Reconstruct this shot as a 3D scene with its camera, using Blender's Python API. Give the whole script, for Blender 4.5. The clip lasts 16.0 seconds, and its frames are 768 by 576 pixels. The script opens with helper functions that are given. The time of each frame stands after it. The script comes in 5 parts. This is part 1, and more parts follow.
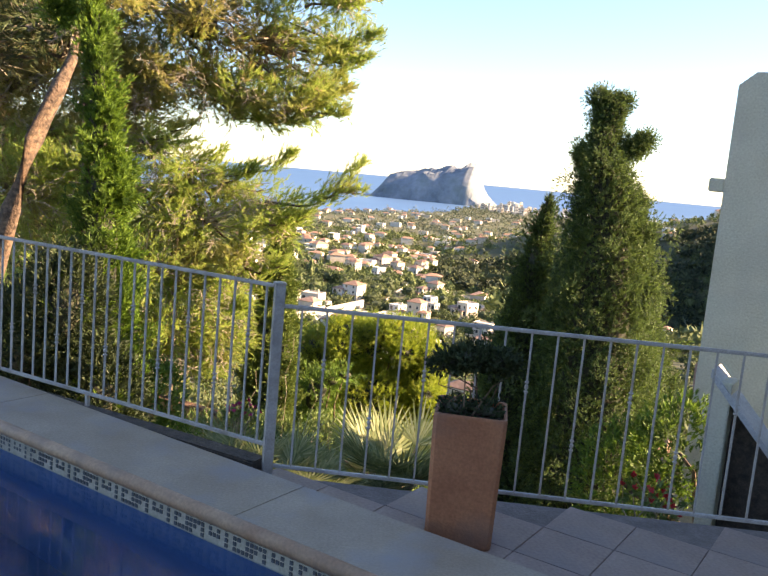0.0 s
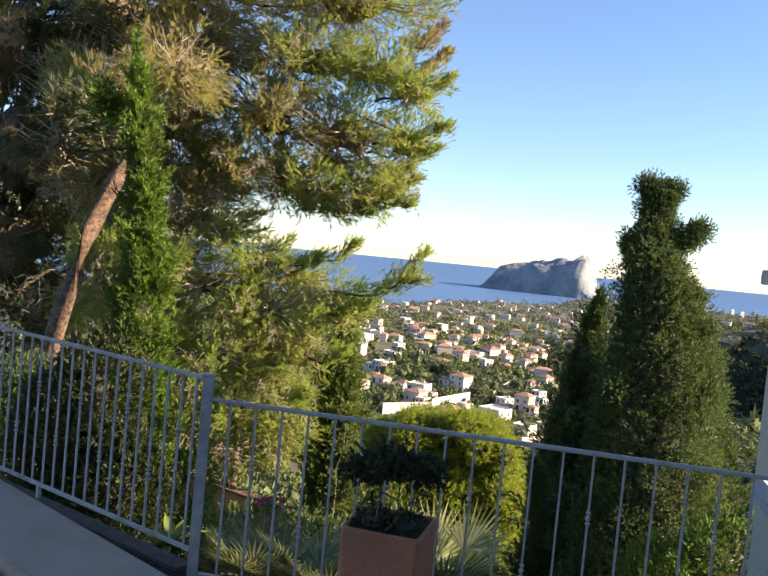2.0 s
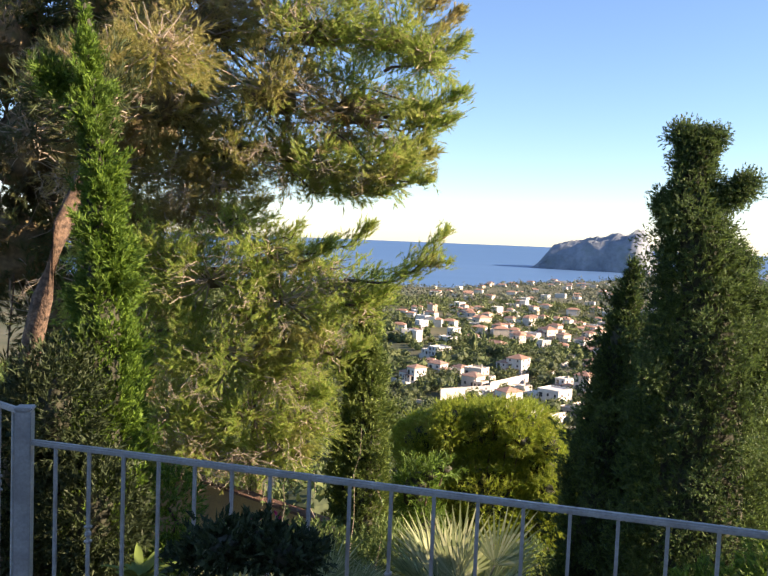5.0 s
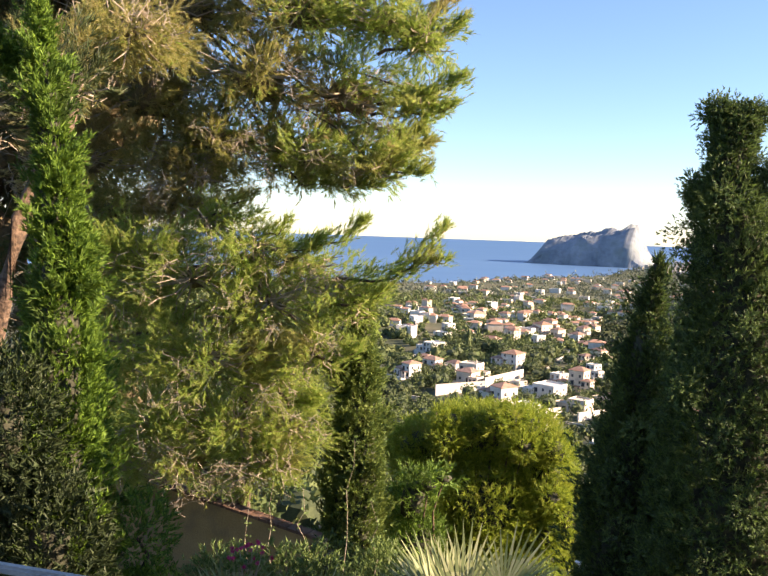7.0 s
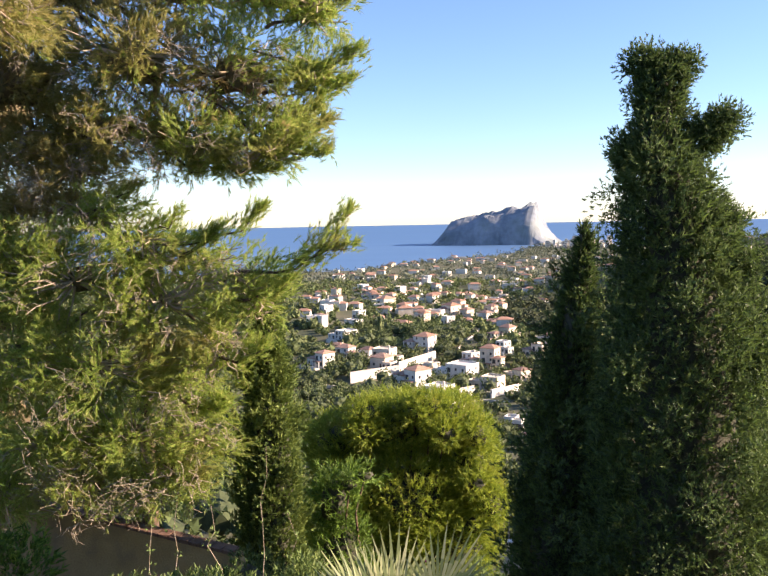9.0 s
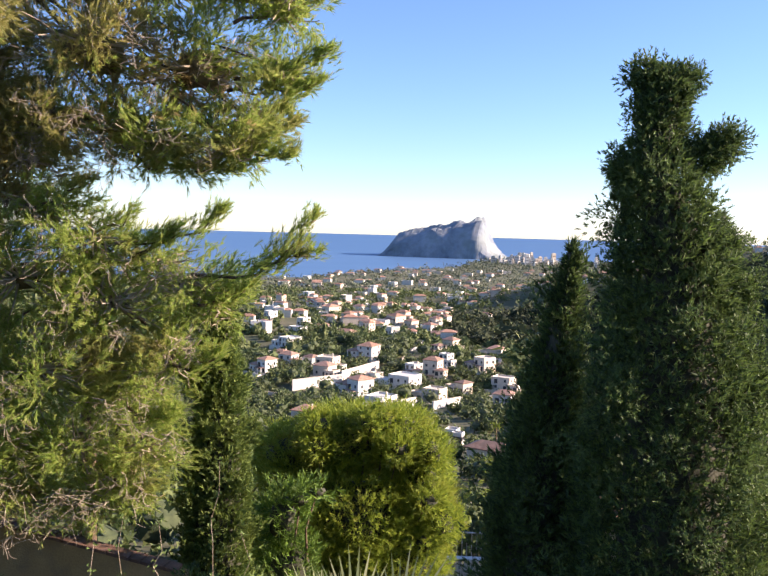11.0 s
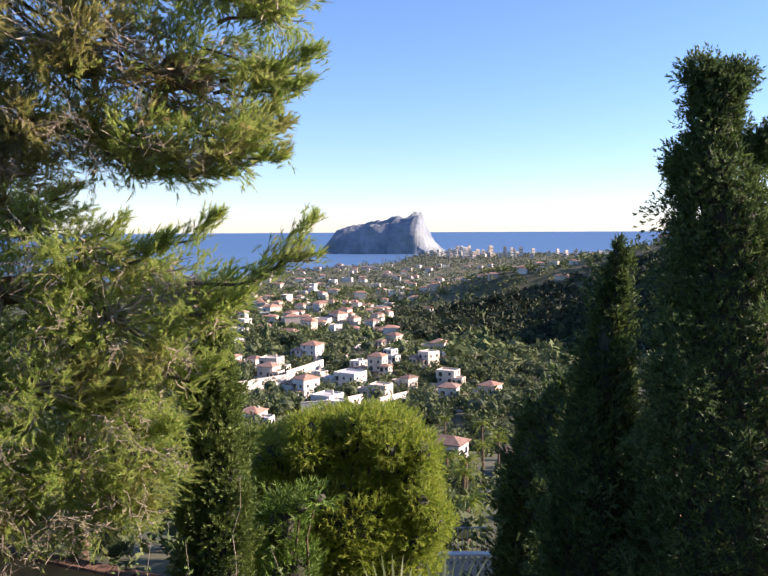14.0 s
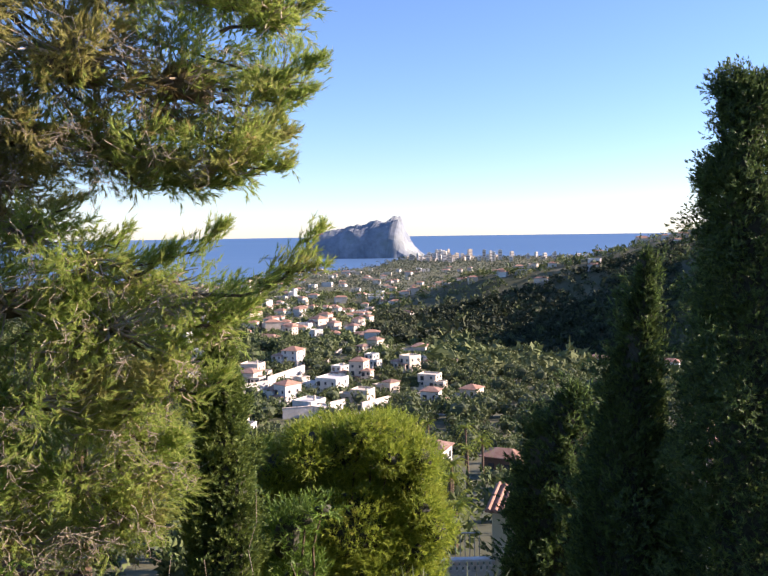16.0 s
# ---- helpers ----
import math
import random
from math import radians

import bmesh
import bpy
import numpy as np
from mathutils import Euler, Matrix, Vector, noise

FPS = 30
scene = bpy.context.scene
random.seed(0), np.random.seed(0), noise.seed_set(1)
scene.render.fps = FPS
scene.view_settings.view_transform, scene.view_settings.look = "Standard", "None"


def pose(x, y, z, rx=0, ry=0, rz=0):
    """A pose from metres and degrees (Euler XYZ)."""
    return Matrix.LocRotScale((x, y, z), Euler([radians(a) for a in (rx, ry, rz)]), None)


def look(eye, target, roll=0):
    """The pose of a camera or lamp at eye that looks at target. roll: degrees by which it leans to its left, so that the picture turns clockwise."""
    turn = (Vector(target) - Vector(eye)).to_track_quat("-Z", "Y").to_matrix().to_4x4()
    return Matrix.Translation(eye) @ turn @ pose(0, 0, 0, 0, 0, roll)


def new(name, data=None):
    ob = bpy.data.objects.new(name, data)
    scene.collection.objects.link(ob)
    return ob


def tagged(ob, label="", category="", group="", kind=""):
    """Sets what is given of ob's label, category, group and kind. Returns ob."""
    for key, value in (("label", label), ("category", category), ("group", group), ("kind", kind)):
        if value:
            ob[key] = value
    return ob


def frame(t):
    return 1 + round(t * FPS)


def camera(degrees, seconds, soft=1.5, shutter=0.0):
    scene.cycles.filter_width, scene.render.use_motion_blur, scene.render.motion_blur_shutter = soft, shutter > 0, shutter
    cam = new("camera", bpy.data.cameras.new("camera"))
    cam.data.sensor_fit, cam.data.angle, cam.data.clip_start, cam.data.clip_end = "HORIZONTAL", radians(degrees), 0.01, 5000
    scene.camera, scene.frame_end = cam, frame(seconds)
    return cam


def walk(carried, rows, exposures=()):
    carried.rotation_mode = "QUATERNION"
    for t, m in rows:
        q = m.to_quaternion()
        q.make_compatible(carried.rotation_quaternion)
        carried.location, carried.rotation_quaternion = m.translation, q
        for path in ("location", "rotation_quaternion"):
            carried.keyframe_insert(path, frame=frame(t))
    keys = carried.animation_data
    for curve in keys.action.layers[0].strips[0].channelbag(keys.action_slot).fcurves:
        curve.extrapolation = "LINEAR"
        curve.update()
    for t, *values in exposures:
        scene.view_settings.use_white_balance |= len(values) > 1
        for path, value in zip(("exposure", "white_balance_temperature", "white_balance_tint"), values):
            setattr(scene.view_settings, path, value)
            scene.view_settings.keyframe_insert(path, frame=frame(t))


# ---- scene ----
cam = camera(50.0, 16.0)
PATH = [
    (0, (-0.06, 0.03, 1.734), (-0.05, 2.01, 1.45), 5.2),
    (0.5, (0.196, 0.111, 1.751), (0.176, 2.102, 1.555), 5.2),
    (1, (0.439, 0.165, 1.79), (0.267, 2.153, 1.655), 5.7),
    (1.5, (0.684, 0.257, 1.795), (0.46, 2.238, 1.643), 6.2),
    (2, (0.856, 0.458, 1.794), (0.583, 2.437, 1.704), 5.5),
    (2.5, (0.945, 0.73, 1.785), (0.803, 2.725, 1.763), 2.8),
    (3, (1.099, 0.925, 1.793), (0.811, 2.903, 1.725), 3.8),
    (3.5, (1.229, 1.1, 1.808), (0.841, 3.059, 1.702), 4.9),
    (4, (1.31, 1.322, 1.781), (0.949, 3.283, 1.632), 3.6),
    (4.2, (1.313, 1.435, 1.777), (0.958, 3.398, 1.64), 2.5),
    (6.3, (1.212, 2.663, 1.711), (0.752, 4.605, 1.585), 2.6),
    (6.5, (1.163, 2.742, 1.744), (0.68, 4.68, 1.656), 1.2),
    (7, (1.09, 2.98, 1.733), (0.706, 4.937, 1.593), 2.0),
    (7.5, (1.017, 3.348, 1.746), (0.814, 5.332, 1.593), -0.7),
    (8, (0.99, 3.552, 1.725), (0.866, 5.54, 1.547), -1.6),
    (8.2, (1.007, 3.631, 1.699), (0.83, 5.616, 1.534), -1.2),
    (10.3, (0.822, 4.25, 1.649), (0.691, 6.238, 1.479), -0.7),
    (10.5, (0.793, 4.293, 1.654), (0.663, 6.283, 1.497), -0.2),
    (11, (0.658, 4.35, 1.653), (0.625, 6.345, 1.509), 1.5),
    (11.5, (0.506, 4.349, 1.646), (0.496, 6.345, 1.513), -0.6),
    (12, (0.375, 4.401, 1.645), (0.397, 6.397, 1.519), -0.3),
    (12.5, (0.253, 4.47, 1.651), (0.297, 6.467, 1.543), 0.4),
    (13, (0.065, 4.5, 1.656), (0.153, 6.495, 1.544), 0.1),
    (13.5, (-0.14, 4.475, 1.693), (-0.001, 6.463, 1.526), -1.5),
    (14, (-0.299, 4.51, 1.708), (-0.186, 6.501, 1.558), -0.3),
    (14.5, (-0.441, 4.586, 1.74), (-0.334, 6.58, 1.614), 0.1),
    (15, (-0.608, 4.619, 1.75), (-0.414, 6.6, 1.561), -0.9),
    (15.5, (-0.717, 4.61, 1.762), (-0.529, 6.593, 1.584), -1.2),
    (16, (-0.722, 4.593, 1.785), (-0.56, 6.581, 1.645), -0.8),
]
EXPOSURES = [(0, 2.2, 9600, 23), (0.7, 2.14, 9600, 25), (1.5, 1.7, 8500, 22), (2.5, 1.56, 8050, 22), (4, 1.5, 7850, 22), (6.5, 1.72, 8300, 22), (8, 1.61, 7950, 24), (10.5, 1.53, 7250, 26), (13, 1.3, 6800, 28), (16, 1.36, 6950, 29)]
walk(cam, [(t, look(eye, target, roll)) for t, eye, target, roll in PATH], EXPOSURES)

# ---- world, sun ----
SUN_AZ, SUN_EL = 89.0, 21.0          # degrees to the right of the view, and above the horizon
world = bpy.data.worlds.new("world")
scene.world = world
world.use_nodes = True
wn = world.node_tree.nodes
sky = wn.new("ShaderNodeTexSky")
sky.sky_type, sky.sun_disc = "NISHITA", False
sky.sun_elevation, sky.sun_rotation = radians(SUN_EL), radians(SUN_AZ)
sky.altitude, sky.air_density, sky.dust_density, sky.ozone_density = 0, 0.97, 0.0, 6.8
world.node_tree.links.new(sky.outputs[0], wn["Background"].inputs[0])
wn["Background"].inputs[1].default_value = 0.1
sun = new("sun", bpy.data.lights.new("sun", "SUN"))
sun.data.energy, sun.data.angle, sun.data.color = 5.0, radians(0.53), (1.0, 0.91, 0.77)
to_sun = Vector((math.sin(radians(SUN_AZ)) * math.cos(radians(SUN_EL)), math.cos(radians(SUN_AZ)) * math.cos(radians(SUN_EL)), math.sin(radians(SUN_EL))))
sun.matrix_world = look(to_sun * 50, (0, 0, 0))

# ---- materials ----


def material(name, a, b, scale=6.0, rough=0.7, bump=0.2, fine=60.0, metal=0.0, stain=None, stain_scale=1.2, vary=0.0):
    """Two-scale noise between a and b, fine grain, an optional stain colour, and piece to piece variation."""
    m = bpy.data.materials.new(name)
    m.use_nodes = True
    n, l = m.node_tree.nodes, m.node_tree.links
    p = n["Principled BSDF"]
    tc = n.new("ShaderNodeTexCoord")
    n1, n2 = n.new("ShaderNodeTexNoise"), n.new("ShaderNodeTexNoise")
    n1.inputs["Scale"].default_value, n1.inputs["Detail"].default_value = scale, 6
    n2.inputs["Scale"].default_value, n2.inputs["Detail"].default_value = fine, 3
    for q in (n1, n2):
        l.new(tc.outputs["Object"], q.inputs["Vector"])
    r = n.new("ShaderNodeValToRGB")
    r.color_ramp.elements[0].position, r.color_ramp.elements[1].position = 0.32, 0.68
    r.color_ramp.elements[0].color, r.color_ramp.elements[1].color = (*a, 1), (*b, 1)
    l.new(n1.outputs["Fac"], r.inputs[0])
    out = r.outputs[0]
    g = n.new("ShaderNodeMix")
    g.data_type, g.blend_type = "RGBA", "OVERLAY"
    g.inputs[0].default_value = 0.35
    l.new(out, g.inputs[6]), l.new(n2.outputs["Fac"], g.inputs[7])
    out = g.outputs[2]
    if stain:
        n3 = n.new("ShaderNodeTexNoise")
        n3.inputs["Scale"].default_value, n3.inputs["Detail"].default_value = stain_scale, 8
        l.new(tc.outputs["Object"], n3.inputs["Vector"])
        r3 = n.new("ShaderNodeValToRGB")
        r3.color_ramp.elements[0].position, r3.color_ramp.elements[1].position = 0.5, 0.72
        l.new(n3.outputs["Fac"], r3.inputs[0])
        s = n.new("ShaderNodeMix")
        s.data_type = "RGBA"
        s.inputs[7].default_value = (*stain, 1)
        l.new(r3.outputs[0], s.inputs[0]), l.new(out, s.inputs[6])
        out = s.outputs[2]
    if vary:
        oi, hsv, mr = n.new("ShaderNodeObjectInfo"), n.new("ShaderNodeHueSaturation"), n.new("ShaderNodeMapRange")
        mr.inputs[3].default_value, mr.inputs[4].default_value = 1 - vary, 1 + vary
        l.new(oi.outputs["Random"], mr.inputs[0]), l.new(mr.outputs[0], hsv.inputs["Value"]), l.new(out, hsv.inputs["Color"])
        out = hsv.outputs[0]
    l.new(out, p.inputs["Base Color"])
    p.inputs["Roughness"].default_value, p.inputs["Metallic"].default_value = rough, metal
    b_ = n.new("ShaderNodeBump")
    b_.inputs["Strength"].default_value, b_.inputs["Distance"].default_value = bump, 0.02
    l.new(n2.outputs["Fac"], b_.inputs["Height"]), l.new(b_.outputs[0], p.inputs["Normal"])
    return m


def foliage(name, cols, patch=None, patch_scale=0.7, patch_edge=(0.5, 0.66), through_light=0.35, rough=0.6):
    """Leaf material: colour leaf by leaf, patches of a second colour, and some light through the leaf."""
    m = bpy.data.materials.new(name)
    m.use_nodes = True
    n, l = m.node_tree.nodes, m.node_tree.links
    p = n["Principled BSDF"]
    geo, r = n.new("ShaderNodeNewGeometry"), n.new("ShaderNodeValToRGB")
    while len(r.color_ramp.elements) < len(cols):
        r.color_ramp.elements.new(0.5)
    for i, c in enumerate(cols):
        e = r.color_ramp.elements[i]
        e.position, e.color = i / (len(cols) - 1), (*c, 1)
    l.new(geo.outputs["Random Per Island"], r.inputs[0])
    out = r.outputs[0]
    if patch:
        tc, nz, r2, mx = n.new("ShaderNodeTexCoord"), n.new("ShaderNodeTexNoise"), n.new("ShaderNodeValToRGB"), n.new("ShaderNodeMix")
        nz.inputs["Scale"].default_value, nz.inputs["Detail"].default_value = patch_scale, 5
        l.new(tc.outputs["Object"], nz.inputs["Vector"]), l.new(nz.outputs["Fac"], r2.inputs[0])
        r2.color_ramp.elements[0].position, r2.color_ramp.elements[1].position = patch_edge
        mx.data_type = "RGBA"
        mx.inputs[7].default_value = (*patch, 1)
        l.new(r2.outputs[0], mx.inputs[0]), l.new(out, mx.inputs[6])
        out = mx.outputs[2]
    l.new(out, p.inputs["Base Color"])
    p.inputs["Roughness"].default_value = rough
    p.inputs["Specular IOR Level"].default_value = 0.3
    t, s = n.new("ShaderNodeBsdfTranslucent"), n.new("ShaderNodeMixShader")
    l.new(out, t.inputs[0]), l.new(p.outputs[0], s.inputs[1]), l.new(t.outputs[0], s.inputs[2])
    s.inputs[0].default_value = through_light
    l.new(s.outputs[0], n["Material Output"].inputs[0])
    return m


M_PINE = foliage("pine_needles", [(0.17, 0.27, 0.05), (0.28, 0.40, 0.08), (0.39, 0.46, 0.11), (0.48, 0.47, 0.17)], (0.40, 0.30, 0.14), 0.55, (0.54, 0.74), 0.6)
M_PINE_UP = foliage("brownish_pine_needles", [(0.20, 0.22, 0.06), (0.31, 0.32, 0.09), (0.42, 0.38, 0.13), (0.48, 0.42, 0.19)], (0.40, 0.27, 0.14), 0.5, (0.46, 0.7), 0.6)
# darker copy of the needles: the shade on these pines is painted in
M_PINE_SHADED = foliage("shaded_pine_needles", [(0.05, 0.075, 0.03), (0.08, 0.11, 0.035), (0.12, 0.12, 0.05)], (0.12, 0.08, 0.04), 0.5, (0.52, 0.66), 0.25)
M_CYP = foliage("cypress_leaves", [(0.042, 0.066, 0.032), (0.08, 0.127, 0.042), (0.16, 0.25, 0.058)], (0.115, 0.17, 0.048), 1.2, (0.55, 0.7), 0.32)
M_SLENDER = foliage("slender_cypress_leaves", [(0.055, 0.115, 0.018), (0.12, 0.215, 0.03), (0.21, 0.33, 0.045)], (0.07, 0.12, 0.025), 1.5, (0.5, 0.65), 0.3)
M_SMALL = foliage("small_cypress_leaves", [(0.06, 0.10, 0.03), (0.13, 0.19, 0.045), (0.24, 0.30, 0.07)], (0.20, 0.25, 0.06), 1.2, (0.55, 0.7), 0.2)
M_BUSH = foliage("bush_leaves", [(0.13, 0.20, 0.03), (0.245, 0.315, 0.042), (0.37, 0.42, 0.062)], (0.33, 0.32, 0.062), 1.1, (0.55, 0.7), 0.5)
M_LEAF = foliage("garden_leaves", [(0.08, 0.13, 0.035), (0.15, 0.22, 0.06), (0.24, 0.30, 0.10)], None, 1, (0, 1), 0.3)
M_PALM = foliage("palm_leaves", [(0.14, 0.19, 0.08), (0.26, 0.30, 0.13), (0.42, 0.44, 0.24)], None, 1, (0, 1), 0.35)
M_SHRUB = foliage("planter_shrub_leaves", [(0.02, 0.035, 0.015), (0.04, 0.06, 0.022), (0.06, 0.08, 0.03)], None, 1, (0, 1), 0.15)
M_PINK = foliage("bougainvillea_bracts", [(0.5, 0.03, 0.14), (0.62, 0.06, 0.2), (0.55, 0.1, 0.24)], None, 1, (0, 1), 0.3)
M_RED = foliage("geranium_petals", [(0.5, 0.02, 0.03), (0.65, 0.04, 0.05), (0.6, 0.1, 0.1)], None, 1, (0, 1), 0.2)
M_WOODS = foliage("woods_leaves", [(0.055, 0.085, 0.032), (0.095, 0.13, 0.044), (0.155, 0.185, 0.066)], (0.12, 0.145, 0.058), 0.02, (0.45, 0.6), 0.15, 0.8)
# very dark needles: the shade lying in the ravine is put into their colour
M_RAVINE_SHADED = foliage("shaded_ravine_needles", [(0.022, 0.034, 0.02), (0.04, 0.055, 0.026), (0.065, 0.08, 0.034)], None, 1, (0, 1), 0.1, 0.8)
# greyed greens: the haze over the plain is put into the leaf colour
M_GROVE_HAZED = foliage("hazed_grove_leaves", [(0.085, 0.105, 0.07), (0.125, 0.15, 0.095), (0.18, 0.195, 0.13)], (0.10, 0.12, 0.08), 0.01, (0.45, 0.6), 0.15, 0.8)
# dark colour standing in for the shade deep inside cypresses and bushes
M_SHADED_CORE = material("shaded_core", (0.028, 0.03, 0.016), (0.06, 0.058, 0.034), 25, 0.9, 0.5, 30)
# dark green painted as the shade inside the nearer tree crowns
M_CROWN_SHADE = material("crown_shade", (0.035, 0.05, 0.02), (0.075, 0.095, 0.038), 1.5, 0.9, 0.5, 8)
M_DEAD = material("dead_needles", (0.12, 0.088, 0.048), (0.24, 0.17, 0.09), 9, 0.95, 0.9, 40, 0, (0.10, 0.11, 0.04), 2.5)
M_BARK = material("pine_bark", (0.06, 0.038, 0.026), (0.22, 0.14, 0.09), 14, 0.95, 1.0, 30, stain=(0.035, 0.025, 0.018), stain_scale=9)
M_TWIG = material("dry_twigs", (0.26, 0.20, 0.14), (0.42, 0.35, 0.26), 14, 0.9, 0.4)
M_STEEL = material("galvanised_paint", (0.33, 0.305, 0.28), (0.44, 0.41, 0.38), 12, 0.45, 0.15, 90, 0.0, (0.24, 0.21, 0.185), 5)
M_COPING = material("coping_stone", (0.31, 0.22, 0.15), (0.39, 0.29, 0.205), 3, 0.55, 0.15, 70, 0, (0.28, 0.245, 0.225), 2.2)
M_NOSE = material("coping_nose", (0.44, 0.24, 0.14), (0.54, 0.33, 0.20), 5, 0.5, 0.1, 60, 0, (0.3, 0.2, 0.14), 4)
M_TILE = material("terrace_tile", (0.26, 0.165, 0.125), (0.33, 0.215, 0.165), 3, 0.55, 0.12, 50, 0, (0.18, 0.14, 0.13), 1.2, 0.05)
M_GROUT = material("grout", (0.15, 0.115, 0.10), (0.21, 0.165, 0.145), 10, 0.9, 0.3)
M_TERRA = material("terracotta", (0.36, 0.12, 0.055), (0.46, 0.17, 0.08), 4, 0.8, 0.25, 70, 0, (0.25, 0.12, 0.08), 3)
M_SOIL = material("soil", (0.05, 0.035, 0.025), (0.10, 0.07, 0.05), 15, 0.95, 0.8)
M_BLUE = material("pool_lining", (0.03, 0.125, 0.27), (0.045, 0.165, 0.34), 2, 0.4, 0.1)
M_PALE_TILE = material("pale_mosaic", (0.40, 0.36, 0.27), (0.50, 0.45, 0.35), 8, 0.35, 0.1, 60)
M_DARK_TILE = material("dark_mosaic", (0.06, 0.065, 0.075), (0.11, 0.115, 0.12), 9, 0.3, 0.1, 60)
M_CREAM = material("cream_render", (0.52, 0.48, 0.36), (0.62, 0.57, 0.44), 1.5, 0.9, 0.35, 45, 0, (0.45, 0.42, 0.34), 0.9)
M_YELLOW = material("yellow_render", (0.55, 0.46, 0.27), (0.64, 0.55, 0.35), 1.5, 0.9, 0.3, 45, 0, (0.42, 0.36, 0.25), 0.9)
M_CONC = material("concrete", (0.36, 0.37, 0.38), (0.48, 0.48, 0.48), 3, 0.8, 0.3, 45, 0, (0.28, 0.28, 0.28), 1.6)
M_WHITE = material("white_wall", (0.53, 0.50, 0.445), (0.69, 0.66, 0.60), 0.6, 0.85, 0.1, 8, 0, (0.6, 0.55, 0.47), 0.35, 0.06)
M_BEIGE = material("beige_wall", (0.58, 0.49, 0.38), (0.68, 0.58, 0.46), 0.6, 0.85, 0.1, 8, 0, (0.5, 0.42, 0.33), 0.35, 0.08)
M_ROOF = material("roof_tiles", (0.29, 0.145, 0.095), (0.38, 0.22, 0.15), 0.9, 0.85, 0.5, 7, 0, (0.40, 0.28, 0.2), 0.5, 0.2)
M_CLAY = material("weathered_roof", (0.22, 0.12, 0.085), (0.36, 0.23, 0.17), 0.9, 0.85, 0.5, 7, 0, (0.18, 0.13, 0.1), 0.5, 0.25)
M_GLASS = material("window_dark", (0.03, 0.035, 0.045), (0.06, 0.065, 0.075), 2, 0.15, 0.0)
M_GROUND = material("hillside", (0.05, 0.062, 0.024), (0.12, 0.11, 0.055), 0.03, 0.95, 0.4, 0.6, 0, (0.06, 0.075, 0.03), 0.012)
# blue-grey with low contrast: distance haze is put into the rock's colour
M_ROCK_HAZED = material("limestone", (0.15, 0.18, 0.205), (0.27, 0.295, 0.32), 0.012, 0.9, 0.6, 0.06, 0, (0.16, 0.19, 0.17), 0.008)
M_BROWN = material("brown_render", (0.30, 0.20, 0.085), (0.38, 0.26, 0.12), 2, 0.9, 0.4, 30, 0, (0.19, 0.14, 0.085), 1.5)
M_BRICK = material("brick_edge", (0.11, 0.06, 0.042), (0.18, 0.10, 0.068), 6, 0.85, 0.4, 40, 0, None, 1, 0.2)
M_WHITE_METAL = material("white_paint", (0.74, 0.74, 0.72), (0.82, 0.82, 0.80), 5, 0.5, 0.05)

M_WATER = bpy.data.materials.new("pool_water")
M_WATER.use_nodes = True
wp = M_WATER.node_tree.nodes["Principled BSDF"]
wp.inputs["Base Color"].default_value = (0.38, 0.58, 0.70, 1)
wp.inputs["Transmission Weight"].default_value, wp.inputs["IOR"].default_value, wp.inputs["Roughness"].default_value = 1.0, 1.33, 0.02
wz, wb = M_WATER.node_tree.nodes.new("ShaderNodeTexNoise"), M_WATER.node_tree.nodes.new("ShaderNodeBump")
wz.inputs["Scale"].default_value, wb.inputs["Strength"].default_value, wb.inputs["Distance"].default_value = 3.0, 0.12, 0.02
M_WATER.node_tree.links.new(wz.outputs["Fac"], wb.inputs["Height"]), M_WATER.node_tree.links.new(wb.outputs[0], wp.inputs["Normal"])

M_SEA = bpy.data.materials.new("sea_water")
M_SEA.use_nodes = True
sn, sl = M_SEA.node_tree.nodes, M_SEA.node_tree.links
sp = sn["Principled BSDF"]
sp.inputs["Roughness"].default_value = 0.5
sz, sr, sc, sm = sn.new("ShaderNodeTexNoise"), sn.new("ShaderNodeValToRGB"), sn.new("ShaderNodeTexCoord"), sn.new("ShaderNodeMapping")
sm.inputs["Scale"].default_value = (0.0006, 0.004, 1)
sz.inputs["Scale"].default_value, sz.inputs["Detail"].default_value = 1.0, 5
sr.color_ramp.elements[0].color, sr.color_ramp.elements[1].color = (0.05, 0.14, 0.27, 1), (0.08, 0.18, 0.33, 1)
sl.new(sc.outputs["Object"], sm.inputs[0]), sl.new(sm.outputs[0], sz.inputs[0]), sl.new(sz.outputs["Fac"], sr.inputs[0]), sl.new(sr.outputs[0], sp.inputs["Base Color"])

# ---- builders ----


def mesh_of(name, verts, faces, mat, smooth=False):
    me = bpy.data.meshes.new(name)
    me.from_pydata([tuple(v) for v in verts], [], [tuple(f) for f in faces])
    me.materials.append(mat)
    if smooth:
        me.shade_smooth()
    me.update()
    return me


def triangles(name, v, mat):
    """A mesh of loose triangles from an array (n, 3, 3)."""
    v = np.asarray(v, np.float32)
    k = len(v)
    me = bpy.data.meshes.new(name)
    me.vertices.add(3 * k), me.loops.add(3 * k), me.polygons.add(k)
    me.vertices.foreach_set("co", v.ravel())
    me.loops.foreach_set("vertex_index", np.arange(3 * k, dtype=np.int32))
    me.polygons.foreach_set("loop_start", np.arange(0, 3 * k, 3, dtype=np.int32))
    me.materials.append(mat)
    me.update(calc_edges=True)
    return me


def put(name, me, parent=None, label="", at=None):
    ob = new(name, me)
    if parent:
        ob.parent = parent
    if at is not None:
        ob.matrix_basis = at
    return tagged(ob, label)


